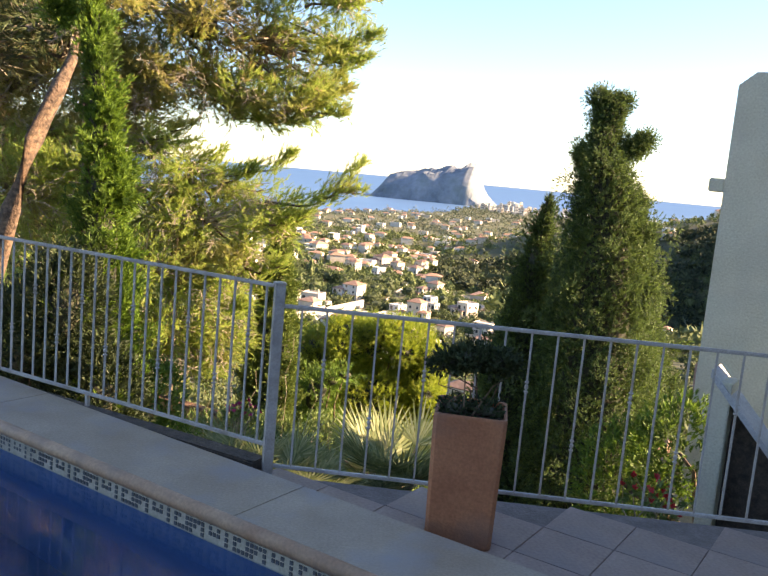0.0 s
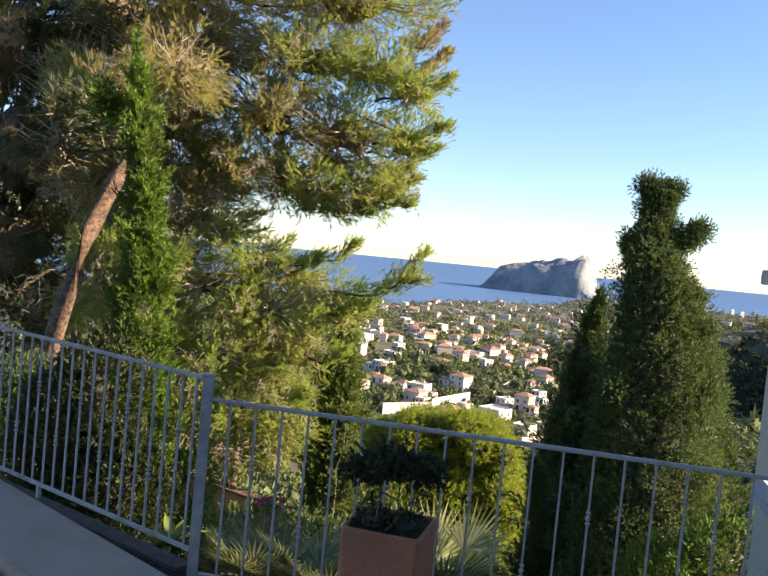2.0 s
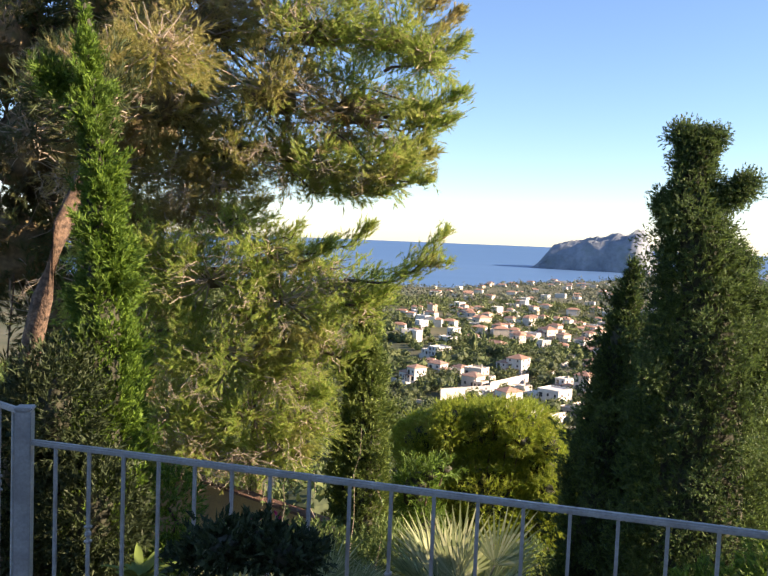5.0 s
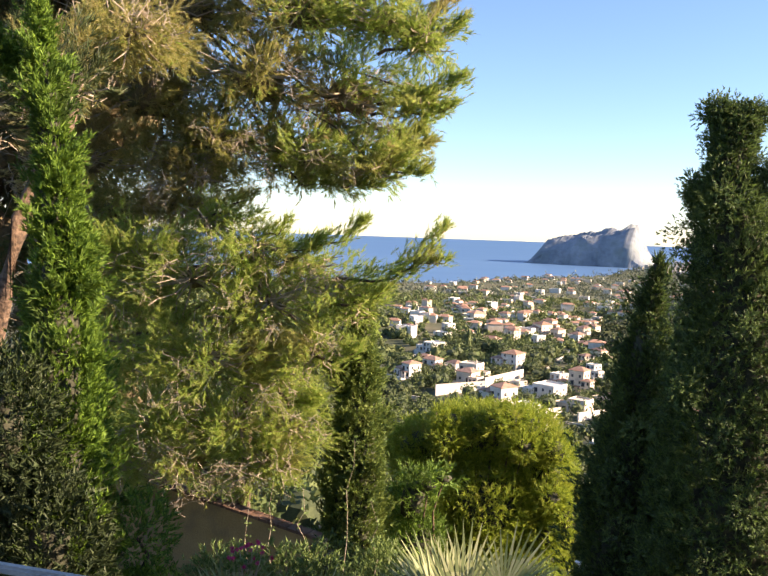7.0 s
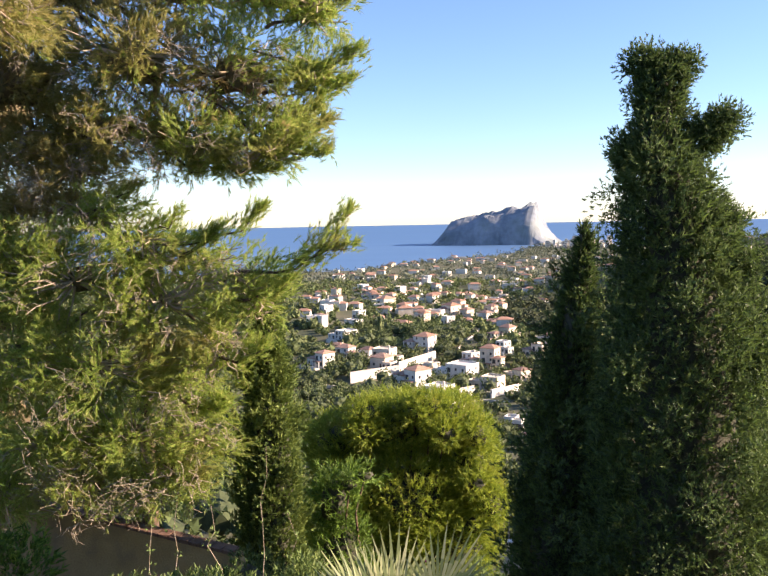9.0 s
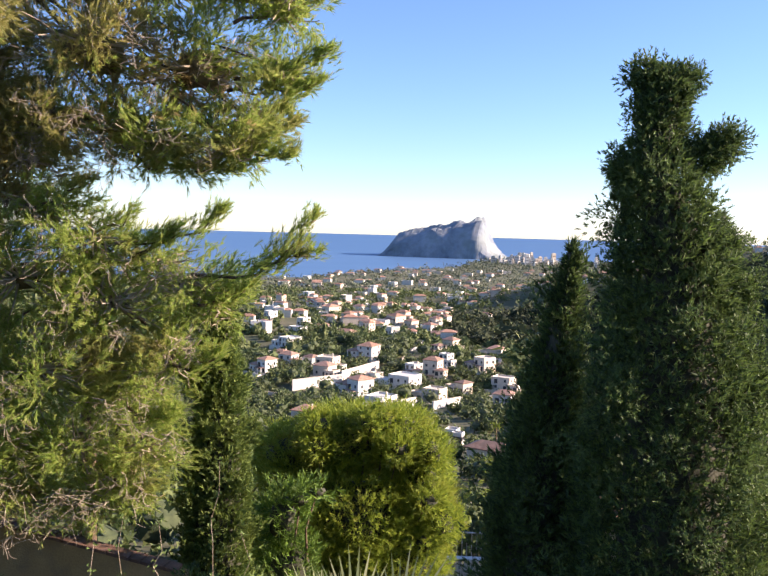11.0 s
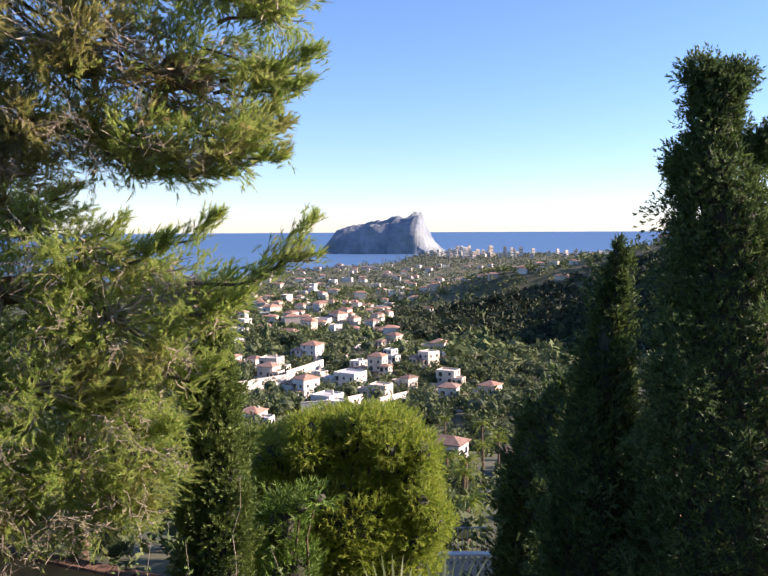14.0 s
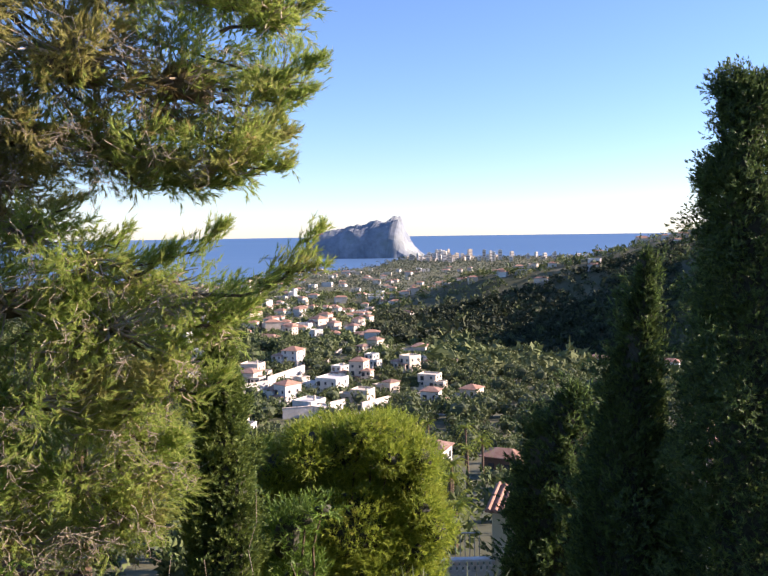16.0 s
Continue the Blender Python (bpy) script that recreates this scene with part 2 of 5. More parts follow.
def part(name, bm, mat, parent, label="", smooth=False):
    me = bpy.data.meshes.new(name)
    bm.to_mesh(me)
    bm.free()
    me.materials.append(mat)
    if smooth:
        me.shade_smooth()
    return put(name, me, parent, label)


def thing(name, x, y, z, label, category, group="", kind="", turn=0.0):
    ob = new(name)
    ob.matrix_basis = pose(x, y, z, 0, 0, turn)
    return tagged(ob, label, category, group, kind)


def box(bm, x0, x1, y0, y1, z0, z1, bevel=0.0):
    r = bmesh.ops.create_cube(bm, size=1)
    for v in r["verts"]:
        v.co = Vector((x0 + (v.co.x + 0.5) * (x1 - x0), y0 + (v.co.y + 0.5) * (y1 - y0), z0 + (v.co.z + 0.5) * (z1 - z0)))
    if bevel:
        ed = list({e for v in r["verts"] for e in v.link_edges})
        bmesh.ops.bevel(bm, geom=ed, offset=bevel, segments=2, affect="EDGES")
    return bm


def one_box(x0, x1, y0, y1, z0, z1, bevel=0.0):
    return box(bmesh.new(), x0, x1, y0, y1, z0, z1, bevel)


def slab(points, z0, z1):
    """A flat plate with an outline, from z0 up to z1."""
    bm = bmesh.new()
    f = bm.faces.new([bm.verts.new((x, y, z1)) for x, y in points])
    bm.normal_update()
    if f.normal.z < 0:
        f.normal_flip()
    r = bmesh.ops.extrude_face_region(bm, geom=[f])
    for v in r["geom"]:
        if isinstance(v, bmesh.types.BMVert):
            v.co.z = z0
    bmesh.ops.recalc_face_normals(bm, faces=bm.faces)
    return bm


def tube(bm, path, radii, sides=7):
    """A tapered tube along a path."""
    rings = []
    for i, p in enumerate(path):
        p = Vector(p)
        d = (Vector(path[min(i + 1, len(path) - 1)]) - Vector(path[max(i - 1, 0)])).normalized()
        u = d.orthogonal().normalized() if abs(d.z) > 0.95 else d.cross(Vector((0, 0, 1))).normalized()
        w = d.cross(u)
        rings.append([bm.verts.new(p + radii[i] * (math.cos(a) * u + math.sin(a) * w)) for a in [2 * math.pi * k / sides for k in range(sides)]])
    for a, b in zip(rings, rings[1:]):
        for k in range(sides):
            bm.faces.new((a[k], a[(k + 1) % sides], b[(k + 1) % sides], b[k]))
    bm.faces.new(rings[-1]), bm.faces.new(rings[0][::-1])
    return bm


def unit(v):
    return v / np.maximum(np.linalg.norm(v, axis=-1, keepdims=True), 1e-9)


def tufts(rng, at, axis, per, length, spread, width, stem):
    """Narrow pointed leaves round short shoots: at and axis (n, 3); per leaves each; spread: tangent of the angle off the shoot."""
    n = len(at)
    ax = np.repeat(unit(axis), per, 0)
    base = np.repeat(at, per, 0) + ax * (rng.random((n * per, 1)) * stem)
    side = unit(np.cross(ax, rng.normal(size=(n * per, 3))))
    way = unit(ax + side * spread * rng.uniform(0.4, 1.3, (n * per, 1)))
    flat = unit(np.cross(way, rng.normal(size=(n * per, 3)))) * width * rng.uniform(0.6, 1.2, (n * per, 1)) / 2
    tip = base + way * length * rng.uniform(0.6, 1.25, (n * per, 1))
    mid = base + way * length * 0.35
    return np.stack([mid - flat - way * length * 0.3, mid + flat - way * length * 0.3, tip], 1)


def in_lobes(rng, lobes, per_volume, shell=0.55):
    """Random places in ellipsoids (x, y, z, rx, ry, rz), most near their skin, and the way out of each."""
    at, out = [], []
    for x, y, z, rx, ry, rz in lobes:
        k = max(6, int(per_volume * (rx * ry * rz) ** (2 / 3)))
        d = unit(rng.normal(size=(k, 3)))
        r = shell + (1 - shell) * rng.random((k, 1)) ** 0.6
        at.append(np.array([x, y, z]) + d * r * np.array([rx, ry, rz]))
        out.append(d)
    return np.concatenate(at), np.concatenate(out)


def blob(rng, x, y, z, rx, ry, rz, rough=0.25, sub=2):
    """A lumpy closed body (vertices, faces)."""
    bm = bmesh.new()
    bmesh.ops.create_icosphere(bm, subdivisions=sub, radius=1)
    off = Vector(rng.random(3) * 50)
    vs = []
    for v in bm.verts:
        k = 1 + rough * 2 * noise.noise(v.co * 2.2 + off)
        vs.append((x + v.co.x * rx * k, y + v.co.y * ry * k, z + v.co.z * rz * k))
    fs = [tuple(v.index for v in f.verts) for f in bm.faces]
    bm.free()
    return vs, fs


def blobs(name, rng, bodies, mat, parent, rough=0.25, sub=2):
    V, F = [], []
    for b in bodies:
        v, f = blob(rng, *b, rough, sub)
        F += [tuple(i + len(V) for i in g) for g in f]
        V += v
    return tagged(put(name, mesh_of(name, V, F, mat, True), parent), "", "", "", "stuff")

# ---- the lie of the land ----
PROFILE_Y = [-3000, -200, -25, 4.2, 4.9, 8, 12, 20, 35, 60, 120, 220, 340, 500, 870, 1200, 1600, 3400]
PROFILE_Z = [300, 30, -2.6, -2.6, -1.5, -2.0, -3.2, -6.5, -14, -21, -36, -55, -68, -74, -82, -98, -108, -109]
SEA = -110.0
COAST_AZ = [-180, -60, -25, -6, -3, 2, 4, 6, 30, 60, 180]
COAST_R = [3500, 2500, 1700, 1850, 2080, 2340, 2550, 3250, 3350, 3400, 3500]


def bell(d, w):
    return np.exp(-0.5 * (d / w) ** 2)


def land(x, y):
    """Height of the ground."""
    x, y = np.asarray(x, float), np.asarray(y, float)
    z = np.interp(y, PROFILE_Y, PROFILE_Z)
    mid = 300 - (y - 450) * 0.35                      # the ravine's line, right of the village
    far = np.clip((y - 200) / 200, 0, 1) * np.clip((1150 - y) / 250, 0, 1)
    z = z - 22 * bell(x - mid, 95) * far
    z = z - 40 * bell(y - 660 + 0.12 * x, 48) * np.clip((x - 60) / 70, 0, 1) * np.clip((430 - x) / 120, 0, 1)
    z = z + 30 * bell(y - 985, 105) * np.clip((x - 50) / 130, 0, 1.1)
    z = z + 74 * bell(np.hypot(x - 650, (y - 960) * 0.9), 205)
    # hill centred out of view, added to throw shade over the ravine
    z = z + 118 * bell(np.hypot(x - 535, (y - 610) * 0.9), 125)
    roll = np.sin(x * 0.021 + 1.3) * np.sin(y * 0.017) + 0.5 * np.sin(x * 0.05 + y * 0.043)
    z = z + 3.0 * roll * np.clip((y - 80) / 300, 0, 1) * np.clip((2000 - y) / 800, 0.1, 1)
    az, r = np.degrees(np.arctan2(x, y)), np.hypot(x, y)
    return z - np.clip((r - np.interp(az, COAST_AZ, COAST_R)) / 60, 0, 1) * 14 * (np.abs(az) < 100)


azs = np.unique(np.concatenate([np.arange(-180, -44, 6), np.arange(-44, 44, 0.45), np.arange(44, 181, 6)]))
rs = np.concatenate([[0.5], np.geomspace(4.0, 3700, 170)])
A_, R_ = np.meshgrid(np.radians(azs), rs)
X_, Y_ = R_ * np.sin(A_), R_ * np.cos(A_)
Z_ = land(X_, Y_)
V = np.stack([X_, Y_, Z_], -1).reshape(-1, 3)
na = len(azs)
F = [(i * na + j, i * na + (j + 1) % na, (i + 1) * na + (j + 1) % na, (i + 1) * na + j) for i in range(len(rs) - 1) for j in range(na)]
tagged(put("ground", mesh_of("ground", V, [f[::-1] for f in F], M_GROUND, True)), "dry scrubby hillside falling to a coastal plain", "ground", "", "structure")
srs = np.array([300, 900, 1600, 2400, 3200, 3600, 3900, 4200, 4500, 4750, 4950.0])
szs = SEA + 74 * np.clip((srs - 3500) / 1450, 0, 1) ** 1.3
saz = np.radians(np.arange(-180, 180, 4))
V = [(r * math.sin(a), r * math.cos(a), z) for r, z in zip(srs, szs) for a in saz]
ns = len(saz)
F = [(i * ns + j, (i + 1) * ns + j, (i + 1) * ns + (j + 1) % ns, i * ns + (j + 1) % ns) for i in range(len(srs) - 1) for j in range(ns)]
tagged(put("water", mesh_of("water", V, F, M_SEA, True)), "calm blue sea reaching the horizon", "sea", "", "structure")

# ---- the rock in the bay ----
rx = np.linspace(-355, 195, 93)
ridge = np.interp(rx, [-355, -320, -290, -257, -200, -146, -110, -85, -30, 20, 60, 85, 107, 130, 150, 195], [0, 14, 58, 104, 112, 116, 138, 147, 142, 152, 160, 150, 92, 48, 24, 0])
ry = np.linspace(-1, 1, 31)
V = []
for j, w in enumerate(ry):
    for i, x in enumerate(rx):
        body = max(0.0, 1 - abs(w) ** 2.6) ** 0.75
        nz_ = noise.fractal(Vector((x * 0.013, w * 2.6, ridge[i] * body * 0.012)), 0.9, 2.1, 5)
        V.append((x + 6 * nz_, w * 150 + 16 * nz_, max(-6, ridge[i] * body * (1 + 0.13 * nz_) + 8 * nz_ * body - 4)))
F = [(j * 93 + i, j * 93 + i + 1, (j + 1) * 93 + i + 1, (j + 1) * 93 + i) for j in range(30) for i in range(92)]
peak = put("rock_island", mesh_of("rock_island", V, F, M_ROCK_HAZED), None, "", pose(262, 3420, SEA, 0, 0, -14))
tagged(peak, "great limestone rock rising out of the sea, coloured blue-grey for haze", "rock")

# ---- village and plain ----
rng = np.random.default_rng(11)


def block(ob, cx, cy, w, d, h, wall_mat, roof, roof_mat, sink=5.0, name="wall"):
    """One rendered volume of a house with its own flat or hipped roof."""
    part(name, one_box(cx - w / 2, cx + w / 2, cy - d / 2, cy + d / 2, -sink, h), wall_mat, ob)
    bm = bmesh.new()
    if roof == "flat":
        for x0, x1, y0, y1 in ((-w / 2, w / 2, -d / 2, -d / 2 + 0.25), (-w / 2, w / 2, d / 2 - 0.25, d / 2), (-w / 2, -w / 2 + 0.25, -d / 2 + 0.26, d / 2 - 0.26), (w / 2 - 0.25, w / 2, -d / 2 + 0.26, d / 2 - 0.26)):
            box(bm, cx + x0, cx + x1, cy + y0, cy + y1, h + 0.004, h + 0.6)
        part("parapet", bm, wall_mat, ob)
        return
    o, rise = 0.45, 0.22 * min(w, d)
    base = [bm.verts.new((cx + a * (w / 2 + o), cy + b * (d / 2 + o), h + 0.01)) for a, b in ((-1, -1), (1, -1), (1, 1), (-1, 1))]
    eave = [bm.verts.new(v.co + Vector((0, 0, 0.18))) for v in base]
    k = (w - d) / 2 + 0.1 * d if roof == "hip" else w / 2 + o
    top = [bm.verts.new((cx - max(k, 0.2), cy, h + rise + 0.18)), bm.verts.new((cx + max(k, 0.2), cy, h + rise + 0.18))]
    bm.faces.new(base[::-1])
    for i in range(4):
        bm.faces.new((base[i], base[(i + 1) % 4], eave[(i + 1) % 4], eave[i]))
    bm.faces.new((eave[0], eave[1], top[1], top[0])), bm.faces.new((eave[2], eave[3], top[0], top[1]))
    bm.faces.new((eave[1], eave[2], top[1])), bm.faces.new((eave[3], eave[0], top[0]))
    part("roof", bm, roof_mat, ob, "terracotta tiled roof")


def openings(ob, cx, cy, w, d, h, n):
    """Windows and a tall terrace door on the two seen sides of a volume."""
    zz = 0.9
    storey = 0
    while zz + 1.3 < h + 0.2:
        for i in range(n):
            u = cx - w / 2 + w * (i + 0.5) / n
            tall = (i + storey) % 3 == 1
            part("window", one_box(u - (0.8 if tall else 0.5), u + (0.8 if tall else 0.5), cy - d / 2 - 0.05, cy - d / 2 + 0.1, zz - (0.8 if tall else 0), zz + 1.2), M_GLASS, ob)
        for i in range(2):
            u = cy - d / 2 + d * (i + 0.5) / 2
            part("window", one_box(cx + w / 2 - 0.1, cx + w / 2 + 0.05, u - 0.5, u + 0.5, zz, zz + 1.2), M_GLASS, ob)
        zz, storey = zz + 2.8, storey + 1


def house(x, y, w, d, h, turn, wall_mat, roof, label, name="house", far=False, roof_mat=None):
    """A house of one volume, with its roof and, when near enough, its windows."""
    ob = thing(name, x, y, float(land(x, y)) + 0.3, label, "house", "", "", turn)
    block(ob, 0, 0, w, d, h, wall_mat, roof, roof_mat or M_ROOF)
    if not far:
        openings(ob, 0, 0, w, d, h, 2)
    return ob


WHITE_RED = "white rendered villa with a red tiled hipped roof"
WHITE_FLAT = "white flat-roofed villa with a parapet"
BEIGE_RED = "beige villa under a faded terracotta roof"
# rows of villas from the front of the spur to its far end: x, y, width, height, wall and roof
FRONT = [(-15, 340, 10.5, 7.0, "wr"), (-2, 309, 13, 3.6, "wf"), (3, 365, 14, 6.0, "wf"), (20, 392, 9.5, 9.5, "br"), (15, 339, 11, 4.6, "bf"), (-26, 265, 9.5, 3.8, "wr"), (1, 267, 5.5, 3.2, "wf"),
         (18, 234, 4.5, 2.8, "wf"), (30, 367, 7.6, 4.4, "bc"), (11, 402, 8.3, 5.2, "wf"), (-9, 381, 6.5, 3.6, "bf"), (28, 424, 7.7, 5.2, "wf")]
MIDDLE = [(-16, 446, 12, 8.0, "wr"), (-31, 412, 13, 6.0, "bf"), (-44, 430, 9, 4.5, "wc"), (-53, 423, 10, 5.6, "wc"), (-68, 521, 13, 5.2, "wf"), (37, 515, 12, 7.4, "bc"), (44, 413, 9.5, 6.0, "bf"),
          (51, 371, 11, 5.2, "bf"), (59, 503, 13, 4.6, "bc"), (55, 424, 9, 3.4, "wf"), (70, 436, 7.2, 3.4, "wc"), (-1, 596, 9.5, 7.6, "wf"), (24, 470, 8, 5, "bc")]
BACK = [(-70, 640, 10, 7.6, "wf"), (-65, 797, 17, 6.5, "br"), (-38, 712, 13, 7.5, "wr"), (-2, 705, 16, 10, "br"), (15, 693, 12, 7.6, "bc"), (26, 675, 12, 7.6, "wc"), (36, 712, 11, 7, "br"),
        (-63, 835, 13, 6, "br"), (8, 741, 13, 7, "br"), (-20, 796, 12, 6, "wr"), (-104, 689, 10, 6.5, "wf"), (-97, 593, 9.5, 5.6, "bc"), (110, 721, 11, 6, "bf"), (-22, 640, 9, 6, "br"), (48, 640, 10, 5, "bc")]
LAST = [(-63, 990, 13, 8.5, "wf"), (-47, 1050, 13, 8, "wc"), (-39, 1218, 13, 9, "wf"), (-18, 1098, 13, 8, "br"), (-110, 1009, 13, 8, "wf"), (-84, 880, 12, 7, "wr"), (-8, 930, 12, 7, "br"), (22, 860, 11, 7, "wc")]
VILLAGE = FRONT + MIDDLE + BACK + LAST
# more villas fill the gaps of the spur
for _ in range(900):
    x, y = rng.uniform(-80, 62), rng.uniform(285, 500)
    knoll = -60 < x < 8 and 465 < y < 600
    if len(VILLAGE) < 54 and not knoll and abs(x) < 0.19 * y and all(abs(x - q[0]) > 8 + q[2] * 0.7 or abs(y - q[1]) > 13 + 0.02 * y for q in VILLAGE):
        VILLAGE.append((x, y, rng.uniform(7, 10.5), rng.choice([3.4, 4.6, 6.2]), str(rng.choice(["wr", "wc", "wf", "br", "bc", "bf", "wf"]))))
WALLS = {"w": M_WHITE, "b": M_BEIGE}
ROOFS = {"r": (M_ROOF, "hip"), "c": (M_CLAY, "hip"), "f": (M_CLAY, "flat")}
SAYS = {"wr": WHITE_RED, "wc": "white villa under a weathered brown tile roof", "wf": WHITE_FLAT, "br": "pinkish beige villa with a red tiled roof", "bc": BEIGE_RED, "bf": "beige flat-roofed villa on the slope"}
for i, (x, y, w, h, k) in enumerate(VILLAGE):
    w = 1.12 * w
    hob = thing("house", x, y, float(land(x, y)) + 0.9, SAYS[k], "house", "villas of the village", "", -36 + rng.uniform(-16, 16))
    wall_mat, (roof_mat, roof) = WALLS[k[0]], ROOFS[k[1]]
    d, sgn = w * rng.uniform(0.6, 0.8), 1 if i % 2 else -1
    near = y < 760
    mw = w * rng.uniform(0.56, 0.72)
    mx = -sgn * (w - mw) / 2
    block(hob, mx, 0, mw, d, h, wall_mat, roof, roof_mat)
    if near:
        openings(hob, mx, 0, mw, d, h, max(2, int(mw / 3)))
    # a lower wing beside the main body, under a roof of its own
    ww, wd, wh = w - mw + 1.5, d * rng.uniform(0.6, 0.85), max(2.6, h * rng.uniform(0.45, 0.66))
    wx, wy = sgn * (w / 2 - ww / 2 + 0.75), -d / 2 + wd / 2 - rng.uniform(0.6, 2.2)
    block(hob, wx, wy, ww, wd, wh, wall_mat, "flat" if i % 3 else "hip", roof_mat, 5, "wing")
    if near:
        openings(hob, wx, wy, ww, wd, wh, 2)
        # terrace with its retaining wall, a porch and a chimney
        tw, td = w * rng.uniform(0.8, 1.25), rng.uniform(3.5, 6.5)
        off = rng.uniform(-2, 2)
        part("terrace", one_box(off - tw / 2, off + tw / 2, -d / 2 - td, -d / 2 - 2.3, -6, -0.3), M_BEIGE if i % 2 else M_WHITE, hob)
        part("terrace_wall", one_box(off - tw / 2 - 0.2, off + tw / 2 + 0.2, -d / 2 - td - 0.3, -d / 2 - td - 0.01, -7, 0.5), wall_mat, hob)
        if i % 4 == 1:
            part("chimney", one_box(mx + mw * 0.2, mx + mw * 0.2 + 0.7, 0.3, 0.9, h - 0.3, h + 1.0 + 0.1 * d), M_BEIGE, hob)
    if near and i % 3 == 0:
        part("porch_roof", one_box(mx - mw * 0.4, mx + mw * 0.4, -d / 2 - 2.2, -d / 2 - 0.01, 2.5, 2.75), M_CLAY, hob)
        for u in (-0.36, 0.0, 0.36):
            part("porch_pillar", one_box(mx + mw * u - 0.15, mx + mw * u + 0.15, -d / 2 - 2.15, -d / 2 - 1.85, -3, 2.49), wall_mat, hob)
# long pale walls along the village road
ROAD_WALLS = ((-43, 350, -23, 364, 6.2), (-24, 378, -8, 423, 5.6), (-14, 300, -3, 301, 5.4), (-3, 303, 9, 317, 5.0), (15, 307, 29, 341, 4.6), (50, 418, 71, 469, 3.2), (4, 442, 20, 578, 2.4), (-70, 410, -48, 418, 3.0), (36, 352, 50, 360, 3.0))
for x0, y0, x1, y1, hh in ROAD_WALLS:
    l_ = math.hypot(x1 - x0, y1 - y0)
    z0, z1 = float(land(x0, y0)), float(land(x1, y1))
    wl = thing("retaining_wall", x0, y0, z0, "long whitewashed retaining wall along the village road", "wall", "walls of the village", "", math.degrees(math.atan2(y1 - y0, x1 - x0)))
    for nm, half, lo, hi, mt in (("masonry", 0.3, -6, hh - 1.5, M_WHITE), ("capping", 0.4, hh - 1.496, hh - 1.3, M_BEIGE)):
        bm = one_box(0, l_, -half, half, lo, hi)
        for v in bm.verts:
            v.co.z += (z1 - z0) * v.co.x / l_
        part(nm, bm, mt, wl)
for _ in range(46):
    x, y = rng.uniform(-75, 75), rng.uniform(285, 560)
    l_, turn, z0 = rng.uniform(7, 20), rng.uniform(-35, 15), float(land(x, y))
    wl = thing("garden_wall", x, y, z0, "pale rendered terrace wall between the village gardens", "wall", "walls of the village", "", turn)
    part("masonry", one_box(0, l_, -0.2, 0.2, -4, rng.uniform(0.6, 1.6)), M_WHITE if rng.random() < 0.6 else M_BEIGE, wl)
# villas scattered over the upper slope, the far ridge and the hillside in shade
SPREAD = [(70, (-190, 70), (560, 1050), 9), (70, (60, 440), (880, 1320), 9), (110, (-330, 520), (1080, 2300), 12), (18, (170, 330), (420, 640), 9)]
for count, xr, yr, size in SPREAD:
    for i in range(count):
        x, y = rng.uniform(*xr), rng.uniform(*yr)
        x = x * (y / yr[1]) if xr[0] < 0 else x
        w, d, h = rng.uniform(0.9, 1.7) * size, rng.uniform(0.7, 1.0) * size, rng.choice([4.5, 6.0, 7.5])
        white = rng.random() < 0.7
        flat = rng.random() < 0.35
        house(x, y, w, d, h, rng.uniform(-40, 10), M_WHITE if white else M_BEIGE, "flat" if flat else "hip",
              WHITE_FLAT if flat and white else "beige flat-roofed villa on the slope" if flat else WHITE_RED if white else BEIGE_RED, far=y > 900 or i % 3 > 0)["group"] = "far villas among the woods"


def tower(x, y, w, h):
    ob = thing("apartment_tower", x, y, SEA, "pale high-rise apartment tower by the sea", "tower block", "towers of the seaside town", "", rng.uniform(-30, 30))
    part("wall", one_box(-w / 2, w / 2, -w / 2.6, w / 2.6, 0, h), M_WHITE if rng.random() < 0.7 else M_BEIGE, ob)
    part("roof", one_box(-w / 4, w / 4, -w / 5, w / 5, h + 0.01, h + 1.5), M_BEIGE, ob)
    for k in range(3):
        part("window_band", one_box(-w / 2 + 1, w / 2 - 1, -w / 2.6 - 0.3, -w / 2.6 + 0.5, h * (0.2 + 0.26 * k), h * (0.2 + 0.26 * k) + 1.6), M_GLASS, ob)


for i in range(84):
    a = rng.normal(9.0, 1.5) if i < 46 else rng.uniform(6.2, 19)
    r = rng.uniform(2750, 3150)
    tower(r * math.sin(radians(a)), r * math.cos(radians(a)), rng.uniform(8, 15), rng.choice([11, 15, 20, 28, 38]) * rng.uniform(0.7, 1.1))

# ---- woods over the hills ----
ICO = bmesh.new()
bmesh.ops.create_icosphere(ICO, subdivisions=1, radius=1)
ICO_V = np.array([v.co for v in ICO.verts])
ICO_F = np.array([[v.index for v in f.verts] for f in ICO.faces])
ICO.free()
SPOTS = [(h_[0], h_[1], 0.62 * h_[2]) for h_ in VILLAGE] + [(x0 + (x1 - x0) * k / 5, y0 + (y1 - y0) * k / 5, 4.0) for x0, y0, x1, y1, hh in ROAD_WALLS for k in range(6)]


